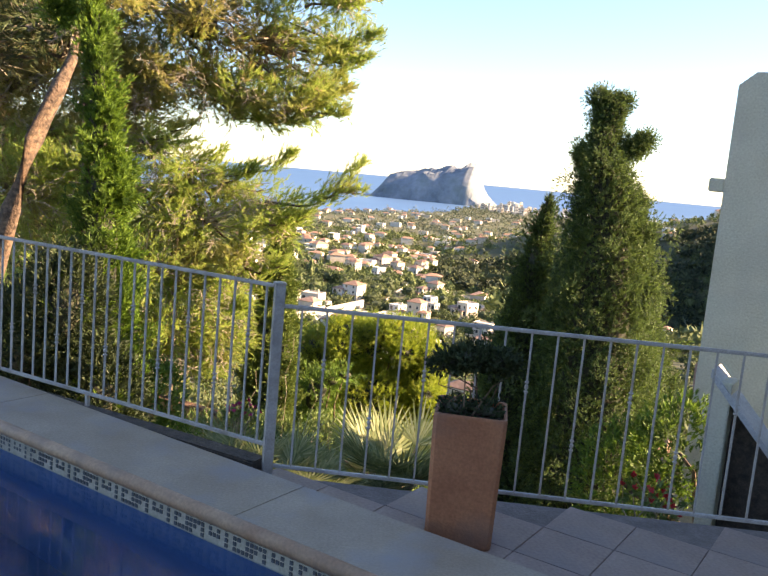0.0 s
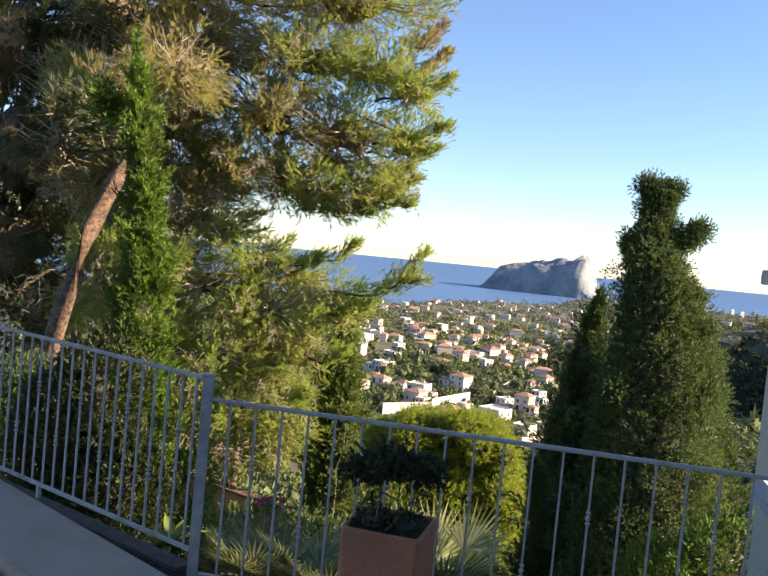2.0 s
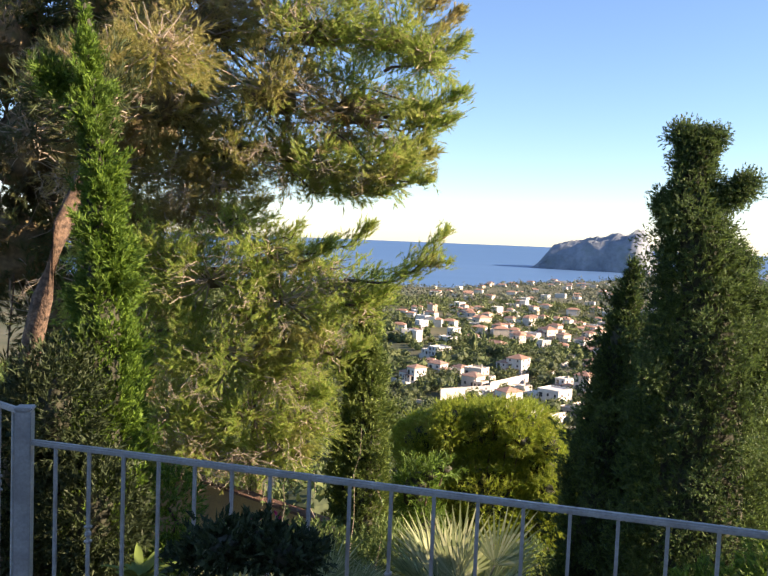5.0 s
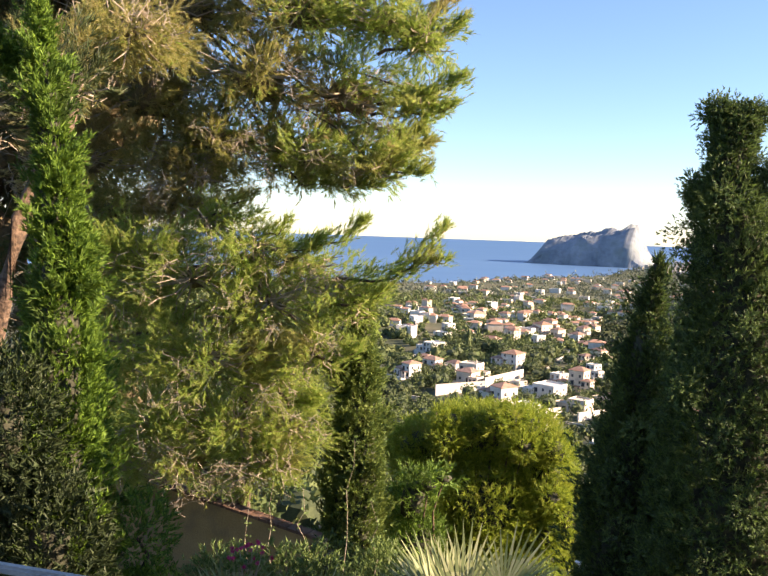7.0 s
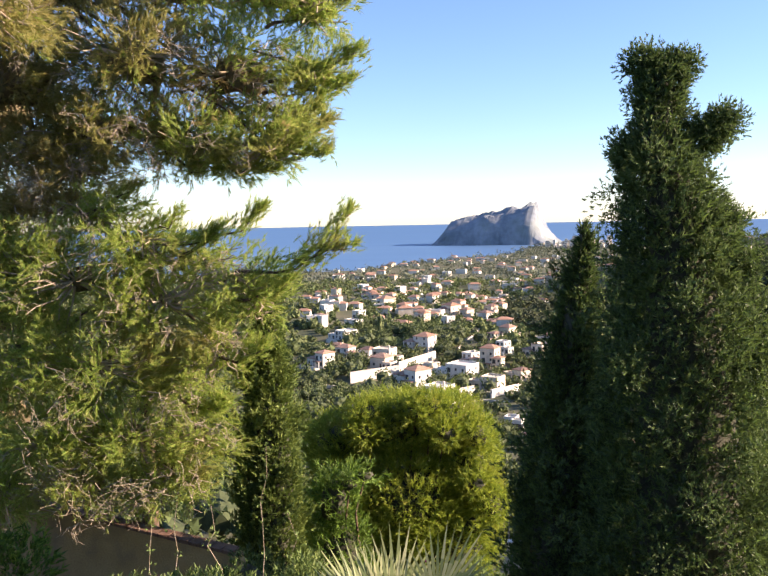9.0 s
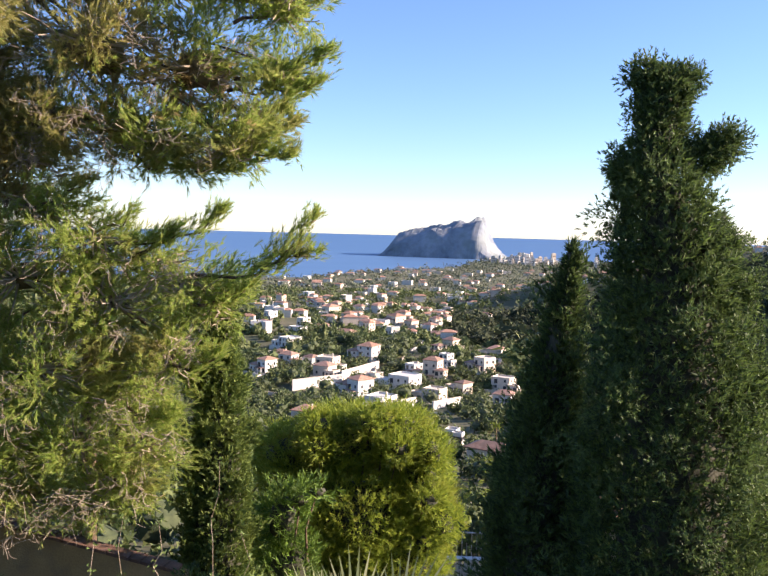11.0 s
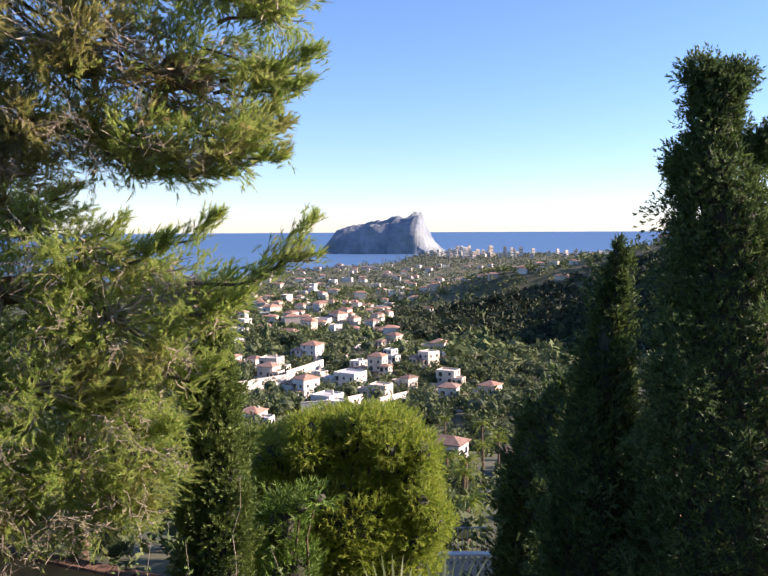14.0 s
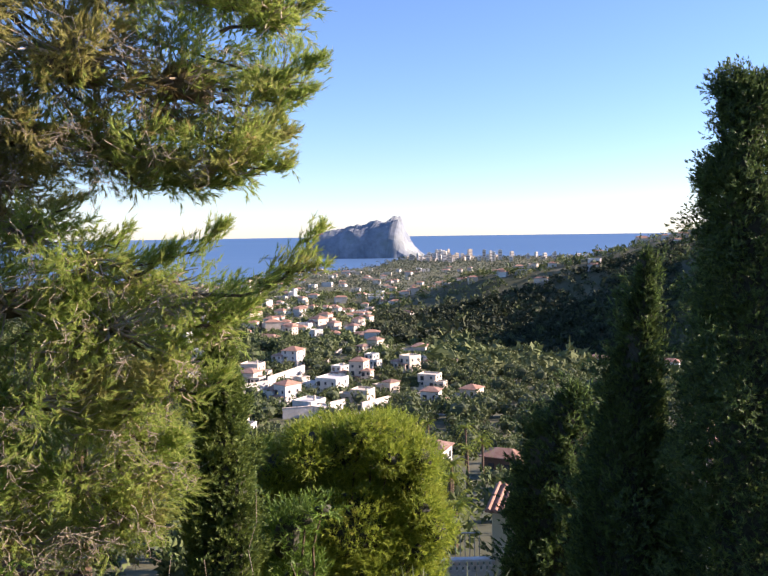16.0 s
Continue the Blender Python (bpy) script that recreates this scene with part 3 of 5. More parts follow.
def woods(name, count, y_range, size, label, seed, k=30, leaf=0.2, mat=M_WOODS, x_range=(-0.62, 0.66)):
    """Tree crowns, each a heap of lumpy bodies, over one stretch of the slope."""
    g = np.random.default_rng(seed)
    y = np.sqrt(g.uniform(y_range[0] ** 2, y_range[1] ** 2, count * 2))
    x = g.uniform(*x_range, count * 2) * y
    az = np.degrees(np.arctan2(x, y))
    keep = (np.hypot(x, y) < np.interp(az, COAST_AZ, COAST_R) - 40) & (np.sin(x * 0.03 + y * 0.011) + np.sin(y * 0.024 - x * 0.012) + g.normal(0, 0.9, len(x)) > -1.3)
    for sx, sy, sr in SPOTS:
        keep &= ~((np.abs(x - sx) < sr * 0.7 + 1) & (y - sy < 4) & (y - sy > -sr * 0.7 - 4))
    x, y = x[keep][:count], y[keep][:count]
    z = land(x, y)
    s = g.uniform(*size, len(x)) * np.where(g.random(len(x)) < 0.15, 1.5, 1)
    s = s * np.where((x > 0.13 * y) & (y < 640), 1.6, 1.0)
    tall = np.where(g.random(len(x)) < 0.03, 2.2, g.uniform(0.7, 1.1, len(x)))
    wide = np.where(tall > 2, 0.45, 1.0)
    d = unit(g.normal(size=(len(x), k, 3)))
    d[..., 2] = np.abs(d[..., 2]) * 1.2 - 0.35
    rad = np.stack([s * wide, s * wide, s * tall], -1)[:, None]
    at = np.stack([x, y, z + s * tall * 0.7], -1)[:, None] + d * rad * g.uniform(0.7, 1.1, (len(x), k, 1))
    q = g.normal(size=(len(x), k, 3, 3)) * (s * leaf)[:, None, None, None]
    T = (at[:, :, None, :] + q).reshape(-1, 3, 3)
    ob = tagged(put(name, triangles(name, T, mat)), label, "trees", "", "stuff")
    if k > 40:
        V = ICO_V[None] * g.uniform(0.7, 0.95, (len(x), len(ICO_V), 1)) * rad + np.stack([x, y, z + s * tall * 0.6], -1)[:, None]
        tagged(put("shaded_heart", triangles("shaded_heart", V[:, ICO_F].reshape(-1, 3, 3), M_WOODS), ob), "", "", "", "stuff")


def leafy_woods(name, count, y_range, size, label, seed, k=300, leaf=0.62, x_range=(-0.62, 0.66)):
    """Nearer crowns with their own leaf clumps."""
    g = np.random.default_rng(seed)
    y = np.sqrt(g.uniform(y_range[0] ** 2, y_range[1] ** 2, count * 2))
    x = g.uniform(*x_range, count * 2) * y
    keep = np.ones(len(x), bool)
    for sx, sy, sr in SPOTS + [(9, 41, 6), (5, 36, 4), (14, 32, 6), (28.8, 133, 5), (20, 158, 6), (11.7, 82, 3), (13, 53, 6), (17, 122, 3)]:
        keep &= ~((np.abs(x - sx) < sr + 1) & (y - sy < 4) & (y - sy > -sr - 7))
    x, y = x[keep][:count], y[keep][:count]
    z = land(x, y)
    s = g.uniform(*size, len(x))
    d = unit(g.normal(size=(len(x), k, 3)))
    lump = 1 + 0.28 * np.sin(d[..., 0:1] * 5 + x[:, None, None]) * np.sin(d[..., 2:3] * 5 + y[:, None, None])
    at = np.stack([x, y, z + s * 0.8], -1)[:, None] + d * lump * s[:, None, None] * g.uniform(0.7, 1.0, (len(x), k, 1)) * np.array([1, 1, 0.85])
    T = tufts(g, at.reshape(-1, 3), (d + np.array([0, 0, 0.5])).reshape(-1, 3), 2, leaf, 0.8, leaf * 0.8, 0.1)
    ob = tagged(put(name, triangles(name, T, M_WOODS)), label, "trees", "", "stuff")
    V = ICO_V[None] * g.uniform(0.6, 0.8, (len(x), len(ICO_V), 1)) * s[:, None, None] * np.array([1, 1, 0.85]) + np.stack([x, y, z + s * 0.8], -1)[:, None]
    put("shaded_heart", triangles("shaded_heart", V[:, ICO_F].reshape(-1, 3, 3), M_CROWN_SHADE), ob)


leafy_woods("knoll_pines", 70, (465, 610), (3.6, 6.4), "umbrella pines on the knoll in the village", 27, 90, 1.4, (-0.115, 0.012))
leafy_woods("slope_pines", 130, (250, 560), (2.6, 5.4), "round pines on the slope beside the village", 29, 110, 1.1, (0.12, 0.36))
leafy_woods("village_trees", 320, (285, 480), (2.0, 4.3), "garden trees between the villas", 28, 60, 1.0, (-0.17, 0.17))
leafy_woods("woods_near", 560, (46, 240), (1.3, 2.8), "olive and pine trees covering the slope below", 21, 125, 0.66)
leafy_woods("woods_slope", 1100, (232, 430), (1.4, 3.2), "pines and olive trees between the nearer villas", 25, 58, 1.0)
woods("woods_village", 3000, (410, 760), (1.4, 3.6), "pines and shrubs between the villas", 22, 44, 0.26)
woods("ravine_pines", 2600, (560, 900), (2.6, 5.6), "dense pines filling the ravine, coloured dark for its shade", 26, 26, 0.25, M_RAVINE_SHADED, (0.07, 0.45))
woods("woods_valley", 5800, (700, 1350), (2.2, 4.8), "dense pine woods of the valley and ridge", 23, 24, 0.26)
woods("woods_plain", 8000, (1300, 3200), (3.0, 6.0), "scattered groves of the coastal plain, greyed for haze", 24, 12, 0.3, M_GROVE_HAZED)

# ---- trees of the garden ----


def limb(bm, g, a, b, r0, r1, sag=0.3, steps=6):
    """A bent branch from a to b."""
    a, b = Vector(a), Vector(b)
    pts = []
    for i in range(steps + 1):
        t = i / steps
        p = a.lerp(b, t) + Vector((0, 0, -sag * math.sin(math.pi * t)))
        if 0 < i < steps:
            p += Vector(g.normal(0, 0.06, 3))
        pts.append(p)
    tube(bm, pts, [r0 + (r1 - r0) * i / steps for i in range(steps + 1)], 6)
    return pts


def pine(x, y, z, trunk, lobes, leaf, label, seed, clusters=26, sprigs=26, per=20, size=0.17, width=0.012, heart=0.0, branches=(), rim=None, bare=False):
    """A pine: bent trunk, limbs to every mass of the crown, twigs, and needles in brush-like shoots."""
    g = np.random.default_rng(seed)
    ob = thing("pine_tree", x, y, z, label, "tree")
    base = np.array([x, y, z])
    part("trunk", tube(bmesh.new(), [Vector(p) - Vector(base) for p, r in trunk], [r for p, r in trunk], 10), M_BARK, ob, "cracked reddish bark", True)
    tops = [np.array(p) for p, r in trunk]
    for l_ in lobes:
        bm, tw = bmesh.new(), bmesh.new()
        c = np.array(l_[:3])
        start = min(tops[-1:], key=lambda p: np.linalg.norm(p - c) + 2 * max(0, p[2] - c[2])) if len(lobes) > 14 and c[1] > 17 else min(tops, key=lambda p: np.linalg.norm(p - c))
        limb(bm, g, start - base, c - base, 0.045, 0.015, 0.25)
        for _ in range(26):
            d = unit(g.normal(size=3)) * np.array(l_[3:6]) * 1.13
            limb(tw, g, c - base + d * 0.1, c - base + d, 0.02, 0.005, 0.08, 3)
        part("limb", bm, M_BARK, ob, "", True)
        part("dry_twig_spray", tw, M_TWIG, ob, "bare dry twigs")
        if bare and c[0] < -2.6:
            # pale leafless sprays hang out of the crown
            for _ in range(4):
                d = unit(np.array([g.normal(0, 0.8), -1.0, g.normal(0.1, 0.5)]))
                tip = c - base + d * np.array(l_[3:6]) * 1.12
                sp = bmesh.new()
                way_ = np.array([g.normal(0, 0.45), -0.12, -g.uniform(0.1, 0.6)])
                limb(sp, g, tip, tip + way_, 0.009, 0.004, -0.08, 5)
                for k_ in range(9):
                    f0 = tip + way_ * g.uniform(0.2, 1.0)
                    limb(sp, g, f0, f0 + g.normal(0, 0.16, 3) + way_ * 0.25, 0.0045, 0.002, 0.03, 3)
                part("bare_branch", sp, M_TWIG, ob, "bare dry twigs")
    at, out = in_lobes(g, lobes, clusters, 0.3)
    out = unit(out + np.array([0.35, -0.1, 0.3]) + g.normal(0, 0.25, at.shape))
    k = len(at)
    # each cluster is a branchlet, with its shoots standing off it and swept forward
    run = g.uniform(-0.4, 0.35, (k * sprigs, 1))
    way = np.repeat(out, sprigs, 0) + g.normal(0, 0.5, (k * sprigs, 3))
    off = g.normal(0, 0.10, (k * sprigs, 3)) * (1.1 - run)
    spot = np.repeat(at, sprigs, 0) + np.repeat(out, sprigs, 0) * run + off
    # long branches that reach out of the crown, with upswept shoots along them
    for a, b in branches:
        bm = bmesh.new()
        a, b = np.array(a), np.array(b)
        pts = np.array([tuple(p) for p in limb(bm, g, a - base, b - base, 0.035, 0.008, 0.12, 6)]) + base
        part("limb", bm, M_BARK, ob, "", True)
        n = int(95 * np.linalg.norm(b - a)) + 40
        t = g.uniform(0.15, 1.0, n) ** 0.8
        on = np.stack([np.interp(t * 6, np.arange(7), pts[:, i]) for i in range(3)], -1)
        spot = np.concatenate([spot, on + g.normal(0, 0.13, on.shape) * (1.3 - t[:, None]) + np.array([0, 0, 0.03])])
        way = np.concatenate([way, unit(b - a) * 0.9 + np.array([0.15, 0, 0.7]) + g.normal(0, 0.45, on.shape)])
    T = tufts(g, spot, way, per, size, 0.45, width, 0.16) - base
    if rim is None:
        put("needles", triangles("needles", T, leaf), ob)
    else:
        # the outer branches are green, the inside is drying brown
        young = np.repeat(spot[:, 0] + 0.9 * np.sin(spot[:, 2] * 2.1 + spot[:, 0] * 1.3) + g.normal(0, 0.6, len(spot)) > rim, per)
        put("needles", triangles("needles", T[~young], leaf), ob)
        tagged(put("young_needles", triangles("young_needles", T[young], M_PINE), ob), "fresh green needles")
    if heart:
        blobs("shaded_heart", g, [(l_[0] - x, l_[1] - y + 0.3, l_[2] - z, l_[3] * heart, l_[4] * heart, l_[5] * heart) for l_ in lobes], M_DEAD, ob, 0.4)
    return ob


# the big leaning pine whose crown hangs over the view: x, y, z and radii of each mass of needles
UPPER = [(-1.35, 18.2, 5.3, 0.6, 0.7, 0.45), (-1.35, 18.6, 4.3, 0.55, 0.7, 0.4), (-1.8, 18.3, 3.4, 0.55, 0.7, 0.45), (-2.15, 18.0, 2.95, 0.85, 0.7, 0.33), (-3.3, 18.3, 3.0, 1.2, 1.0, 0.45), (-4.2, 18.7, 3.25, 1.1, 1.0, 0.5),
         (-5.3, 18.4, 3.4, 1.3, 1.1, 0.6), (-6.6, 18.7, 3.1, 1.2, 1.0, 0.55), (-2.9, 18.7, 4.3, 1.3, 1.1, 0.8), (-4.6, 18.2, 4.6, 1.4, 1.2, 0.85), (-6.9, 18.4, 4.3, 1.7, 1.4, 1.0), (-8.5, 18.6, 3.0, 1.3, 1.1, 0.75),
         (-2.1, 18.5, 5.7, 0.95, 0.9, 0.5), (-5.8, 18.3, 2.65, 0.9, 0.8, 0.35), (-8.7, 18.8, 4.9, 1.5, 1.3, 1.0), (-3.7, 18.5, 5.9, 1.5, 1.3, 0.7), (-6.4, 18.6, 6.0, 1.7, 1.4, 0.9), (-3.0, 18.8, 7.3, 2.1, 1.6, 0.8),
         (-6.8, 19.0, 7.7, 2.4, 1.7, 1.0), (-5.5, 15.2, 4.8, 0.9, 0.8, 0.7), (-6.3, 14.6, 4.2, 0.7, 0.7, 0.6), (-6.2, 18.8, 2.1, 1.0, 1.0, 0.5), (-8.0, 19.0, 1.9, 1.3, 1.1, 0.8)]
TRUNK = [((-6.4, 12.2, -4.2), 0.17), ((-5.85, 12.0, -0.8), 0.15), ((-5.5, 12.0, 0.7), 0.14), ((-5.2, 12.0, 1.7), 0.13), ((-4.9, 12.1, 2.5), 0.115), ((-4.85, 12.4, 2.9), 0.08), ((-4.95, 12.8, 3.3), 0.04)]
HIGH = [(-5.0, 12.7, 3.4, 0.5, 0.5, 0.4), (-5.7, 12.9, 3.5, 0.6, 0.6, 0.45), (-6.4, 13.0, 3.1, 0.6, 0.6, 0.5)]
pine(-6.4, 12.2, -4.2, TRUNK, HIGH, M_PINE_SHADED, "leaning pine trunk with cracked reddish bark and a crown in shade colours", 34, 40, 24, 12, 0.16, 0.018)
BACK = [((-10.2, 20.4, -7.0), 0.26), ((-10.1, 20.4, -1.0), 0.23), ((-9.6, 20.3, 3.0), 0.2), ((-8.6, 20.0, 5.6), 0.14), ((-7.6, 19.6, 7.6), 0.08)]
REACH = [((-2.2, 18.3, 5.0), (-0.62, 18.2, 5.6)), ((-2.0, 18.4, 5.4), (-0.75, 18.3, 6.1)), ((-2.2, 18.4, 4.1), (-0.55, 18.3, 4.55)), ((-2.3, 18.4, 3.9), (-0.75, 18.3, 4.05)), ((-2.4, 18.2, 3.3), (-1.1, 18.1, 3.35)),
         ((-2.6, 18.1, 3.0), (-1.15, 18.0, 2.85)), ((-3.3, 18.1, 2.8), (-2.0, 17.9, 2.5)), ((-4.0, 18.1, 2.9), (-3.0, 17.9, 2.55)), ((-1.8, 18.4, 5.9), (-0.85, 18.3, 6.7)), ((-2.4, 18.2, 3.2), (-1.3, 18.2, 3.75))]
pine(-10.2, 20.4, -7.0, BACK, UPPER, M_PINE_UP, "Aleppo pine with a broad crown, brown inside and green outside", 31, 54, 27, 16, 0.138, 0.0128, 0.4, REACH, -3.6, True)
LOWER = [(-5.15, 17.8, 1.8, 0.85, 0.7, 0.34), (-4.2, 17.5, 1.4, 0.8, 0.7, 0.32), (-3.3, 17.7, 1.05, 0.8, 0.6, 0.28), (-2.65, 17.4, 0.75, 0.65, 0.5, 0.27), (-2.3, 17.6, 0.35, 0.4, 0.5, 0.45), (-3.0, 17.5, -0.4, 0.45, 0.6, 0.7), (-3.9, 17.3, 0.35, 1.1, 0.9, 0.65),
         (-5.4, 17.4, 0.7, 1.3, 1.1, 0.75), (-6.7, 17.7, 1.0, 1.2, 1.1, 0.8), (-3.7, 17.4, -1.0, 0.8, 0.8, 0.75), (-5.0, 17.1, -0.7, 1.35, 1.0, 0.85), (-6.6, 17.4, -0.6, 1.25, 1.1, 0.95), (-4.4, 17.2, -1.95, 1.25, 0.9, 0.65),
         (-3.4, 17.4, -2.0, 0.6, 0.7, 0.55), (-6.0, 17.1, -2.0, 1.15, 0.9, 0.7), (-5.2, 17.0, -2.75, 0.8, 0.7, 0.4), (-6.8, 17.3, -2.9, 0.9, 0.8, 0.5), (-3.75, 17.2, -2.55, 0.65, 0.6, 0.4), (-7.9, 17.8, 0.5, 1.2, 1.1, 1.3), (-4.7, 18.4, -3.15, 1.1, 0.5, 0.4)]
REACH2 = [((-3.6, 17.5, 1.1), (-2.1, 17.2, 1.85)), ((-2.6, 17.3, 0.85), (-0.6, 17.0, 1.2)), ((-1.6, 17.2, 1.0), (-0.62, 17.0, 1.75)), ((-4.6, 17.6, 1.5), (-3.6, 17.4, 1.85)), ((-4.2, 17.5, 1.3), (-2.9, 17.3, 1.5)),
          ((-5.4, 17.7, 1.9), (-4.3, 17.5, 2.25)), ((-2.7, 17.4, 0.4), (-1.7, 17.2, 0.65)), ((-3.0, 17.4, -0.6), (-2.1, 17.2, -0.35)), ((-3.6, 17.3, -1.3), (-2.8, 17.1, -1.35)), ((-4.0, 17.2, -2.2), (-3.2, 17.0, -2.6))]
TRUNK2 = [((-5.0, 19.2, -6.4), 0.2), ((-4.9, 19.0, -3.0), 0.15), ((-4.8, 18.8, -0.5), 0.12), ((-4.5, 18.4, 1.2), 0.06)]
pine(-5.0, 19.2, -6.4, TRUNK2, LOWER, M_PINE, "bushy sunlit pine with dead brown twigs", 32, 56, 30, 16, 0.12, 0.0116, 0.22, REACH2, None, True)
DARK = [(-12.9, 21, 6.3, 1.8, 1.5, 1.8), (-12.4, 21, 3.6, 1.9, 1.5, 1.7), (-12.6, 21, 1.0, 1.9, 1.5, 1.7), (-10.9, 21, -0.6, 1.7, 1.4, 1.4), (-10.2, 21.2, 7.3, 1.6, 1.3, 1.1),
        (-9.6, 20.8, 1.4, 1.4, 1.2, 1.4), (-15.2, 21, 3.5, 1.8, 1.5, 2.6), (-9.2, 20.4, -2.2, 1.7, 1.3, 1.3), (-12.2, 20.4, -3.0, 2.0, 1.4, 1.5), (-9.0, 20.6, 4.0, 1.5, 1.2, 1.4), (-8.8, 20.8, 6.4, 1.5, 1.2, 1.2), (-10.8, 21, 4.8, 1.6, 1.3, 1.5), (-8.2, 20.4, 0.2, 1.2, 1.1, 1.3), (-14.2, 21.6, 0.6, 1.8, 1.3, 1.8), (-14.4, 21.6, 7.4, 1.6, 1.3, 1.4), (-11.4, 21.8, 2.4, 1.6, 1.2, 1.6), (-10.6, 22.0, 8.8, 2.2, 1.4, 1.2), (-11.8, 21.9, 6.6, 1.6, 1.2, 1.4)]
pine(-11.8, 22, -7.0, [((-11.8, 22, -7.0), 0.25), ((-11.9, 21.8, -1), 0.2), ((-12.2, 21.5, 3), 0.16), ((-12.4, 21.3, 7), 0.08)], DARK, M_PINE_SHADED, "pine standing behind, its shade put into the needle colour", 33, 22, 16, 10, 0.25, 0.03, 0.6)


def cypress(x, y, z, rings, leaf, label, seed, count, arms=(), size=0.075, lumps=0.24, heart=0.5, slim=0.9, wide=1.0, puff=(0.08, 0.04), coat=1.0, spread=0.6, blade=0.017, ball=0.0):
    """A columnar cypress: rings of (x, z, radius) from the foot up, with uneven plumes, and side arms as (x, z, rx, rz)."""
    g = np.random.default_rng(seed)
    ob = thing("cypress_tree", x, y, z, label, "tree")
    xs, zs, rr = (np.array([r[i] for r in rings]) for i in range(3))
    part("trunk", tube(bmesh.new(), [(0, 0, -0.5), (0, 0, zs[0] - z + 0.3), (xs[-1] - x, 0, zs[-1] - z - 0.4)], [0.11, 0.1, 0.02], 8), M_BARK, ob, "", True)
    plumes = count // 45
    u = g.random(plumes * 3)
    h = zs[0] + (zs[-1] - zs[0]) * u
    keep = g.random(plumes * 3) < (np.interp(h, zs, rr) / rr.max()) ** 0.8 + 0.08
    h = h[keep][:plumes]
    a = g.uniform(0, 2 * np.pi, len(h))
    # plumes: the radius swells and shrinks in upright tongues
    plume = 1 + lumps * (np.sin(a * 5 + h * 2.1 + seed) * np.sin(h * 4.3 + a * 2) + 0.8 * np.sin(a * 9 - h * 7 + 1.7 * seed) + 0.5 * np.sin(a * 13 + h * 15))
    r = np.maximum(0.01, np.interp(h, zs, rr) * slim - 0.05) * plume * g.uniform(0.7, 1.05, len(h))
    at = np.stack([np.interp(h, zs, xs) + r * np.cos(a), y + r * np.sin(a), h], -1)
    out = np.stack([np.cos(a), np.sin(a), np.full(len(a), 1.3)], -1) + g.normal(0, 0.35, (len(a), 3))
    body = []
    for i in range(26):
        t = i / 25
        hh = zs[0] + (zs[-1] - zs[0]) * t
        body.append((float(np.interp(hh, zs, xs)) - x, 0.0, hh - z, float(np.interp(hh, zs, rr)) * heart))
    for ax, az, arx, arz in arms:
        k = max(8, int(plumes * 0.06 * (arx * arz) ** 0.5 / 0.12))
        d = unit(g.normal(size=(k, 3)))
        at = np.concatenate([at, np.array([ax, y, az]) + d * np.array([arx, arx, arz]) * g.uniform(0.1, 1.2, (k, 1))])
        out = np.concatenate([out, d + np.array([0.2, 0, 0.8])])
    # every plume is a tongue or a ball of small sprays, over an even coat of them
    many = 52 if ball else 32
    n_at, n_out = np.repeat(at, many, 0), np.repeat(unit(out), many, 0)
    if ball:
        d = unit(g.normal(size=n_at.shape))
        n_at = n_at + d * g.random((len(n_at), 1)) ** 0.4 * np.repeat(g.uniform(0.55, 1.25, (len(at), 1)), many, 0) * ball - n_out * ball * 0.3
        n_out = unit(n_out * 0.5 + d)
    else:
        n_at = n_at + n_out * g.normal(0, puff[0] * wide, (len(n_at), 1)) + g.normal(0, puff[1] * wide, n_at.shape)
    h = zs[0] + (zs[-1] - zs[0]) * g.random(int(count * coat))
    h = h[g.random(len(h)) < np.interp(h, zs, rr) / rr.max() + 0.08]
    a = g.uniform(0, 2 * np.pi, len(h))
    r = np.maximum(0.01, np.interp(h, zs, rr) * slim - 0.07) * g.uniform(0.6, 0.98, len(h))
    c_at = np.stack([np.interp(h, zs, xs) + r * np.cos(a), y + r * np.sin(a), h], -1)
    c_out = np.stack([np.cos(a), np.sin(a), np.full(len(a), 1.0)], -1)
    foot = np.array([x, y, z])
    n_out, c_out = n_out + g.normal(0, 0.35, n_out.shape), c_out + g.normal(0, 0.35, c_out.shape)
    T = np.concatenate([tufts(g, n_at, n_out, 9, size, spread, blade * wide, 0.06 * wide), tufts(g, c_at, c_out, 9, max(size, 0.07), spread, max(blade, 0.021 if ball else 0.0) * wide, 0.06 * wide)]) - foot
    put("leaves", triangles("leaves", T, leaf), ob)
    # solid dark column in place of the shade between the sprays
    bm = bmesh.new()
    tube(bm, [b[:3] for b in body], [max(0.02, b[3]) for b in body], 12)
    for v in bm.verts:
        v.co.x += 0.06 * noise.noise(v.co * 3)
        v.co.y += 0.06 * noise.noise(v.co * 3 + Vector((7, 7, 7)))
    part("shaded_heart", bm, M_SHADED_CORE, ob, "", True)
    return ob


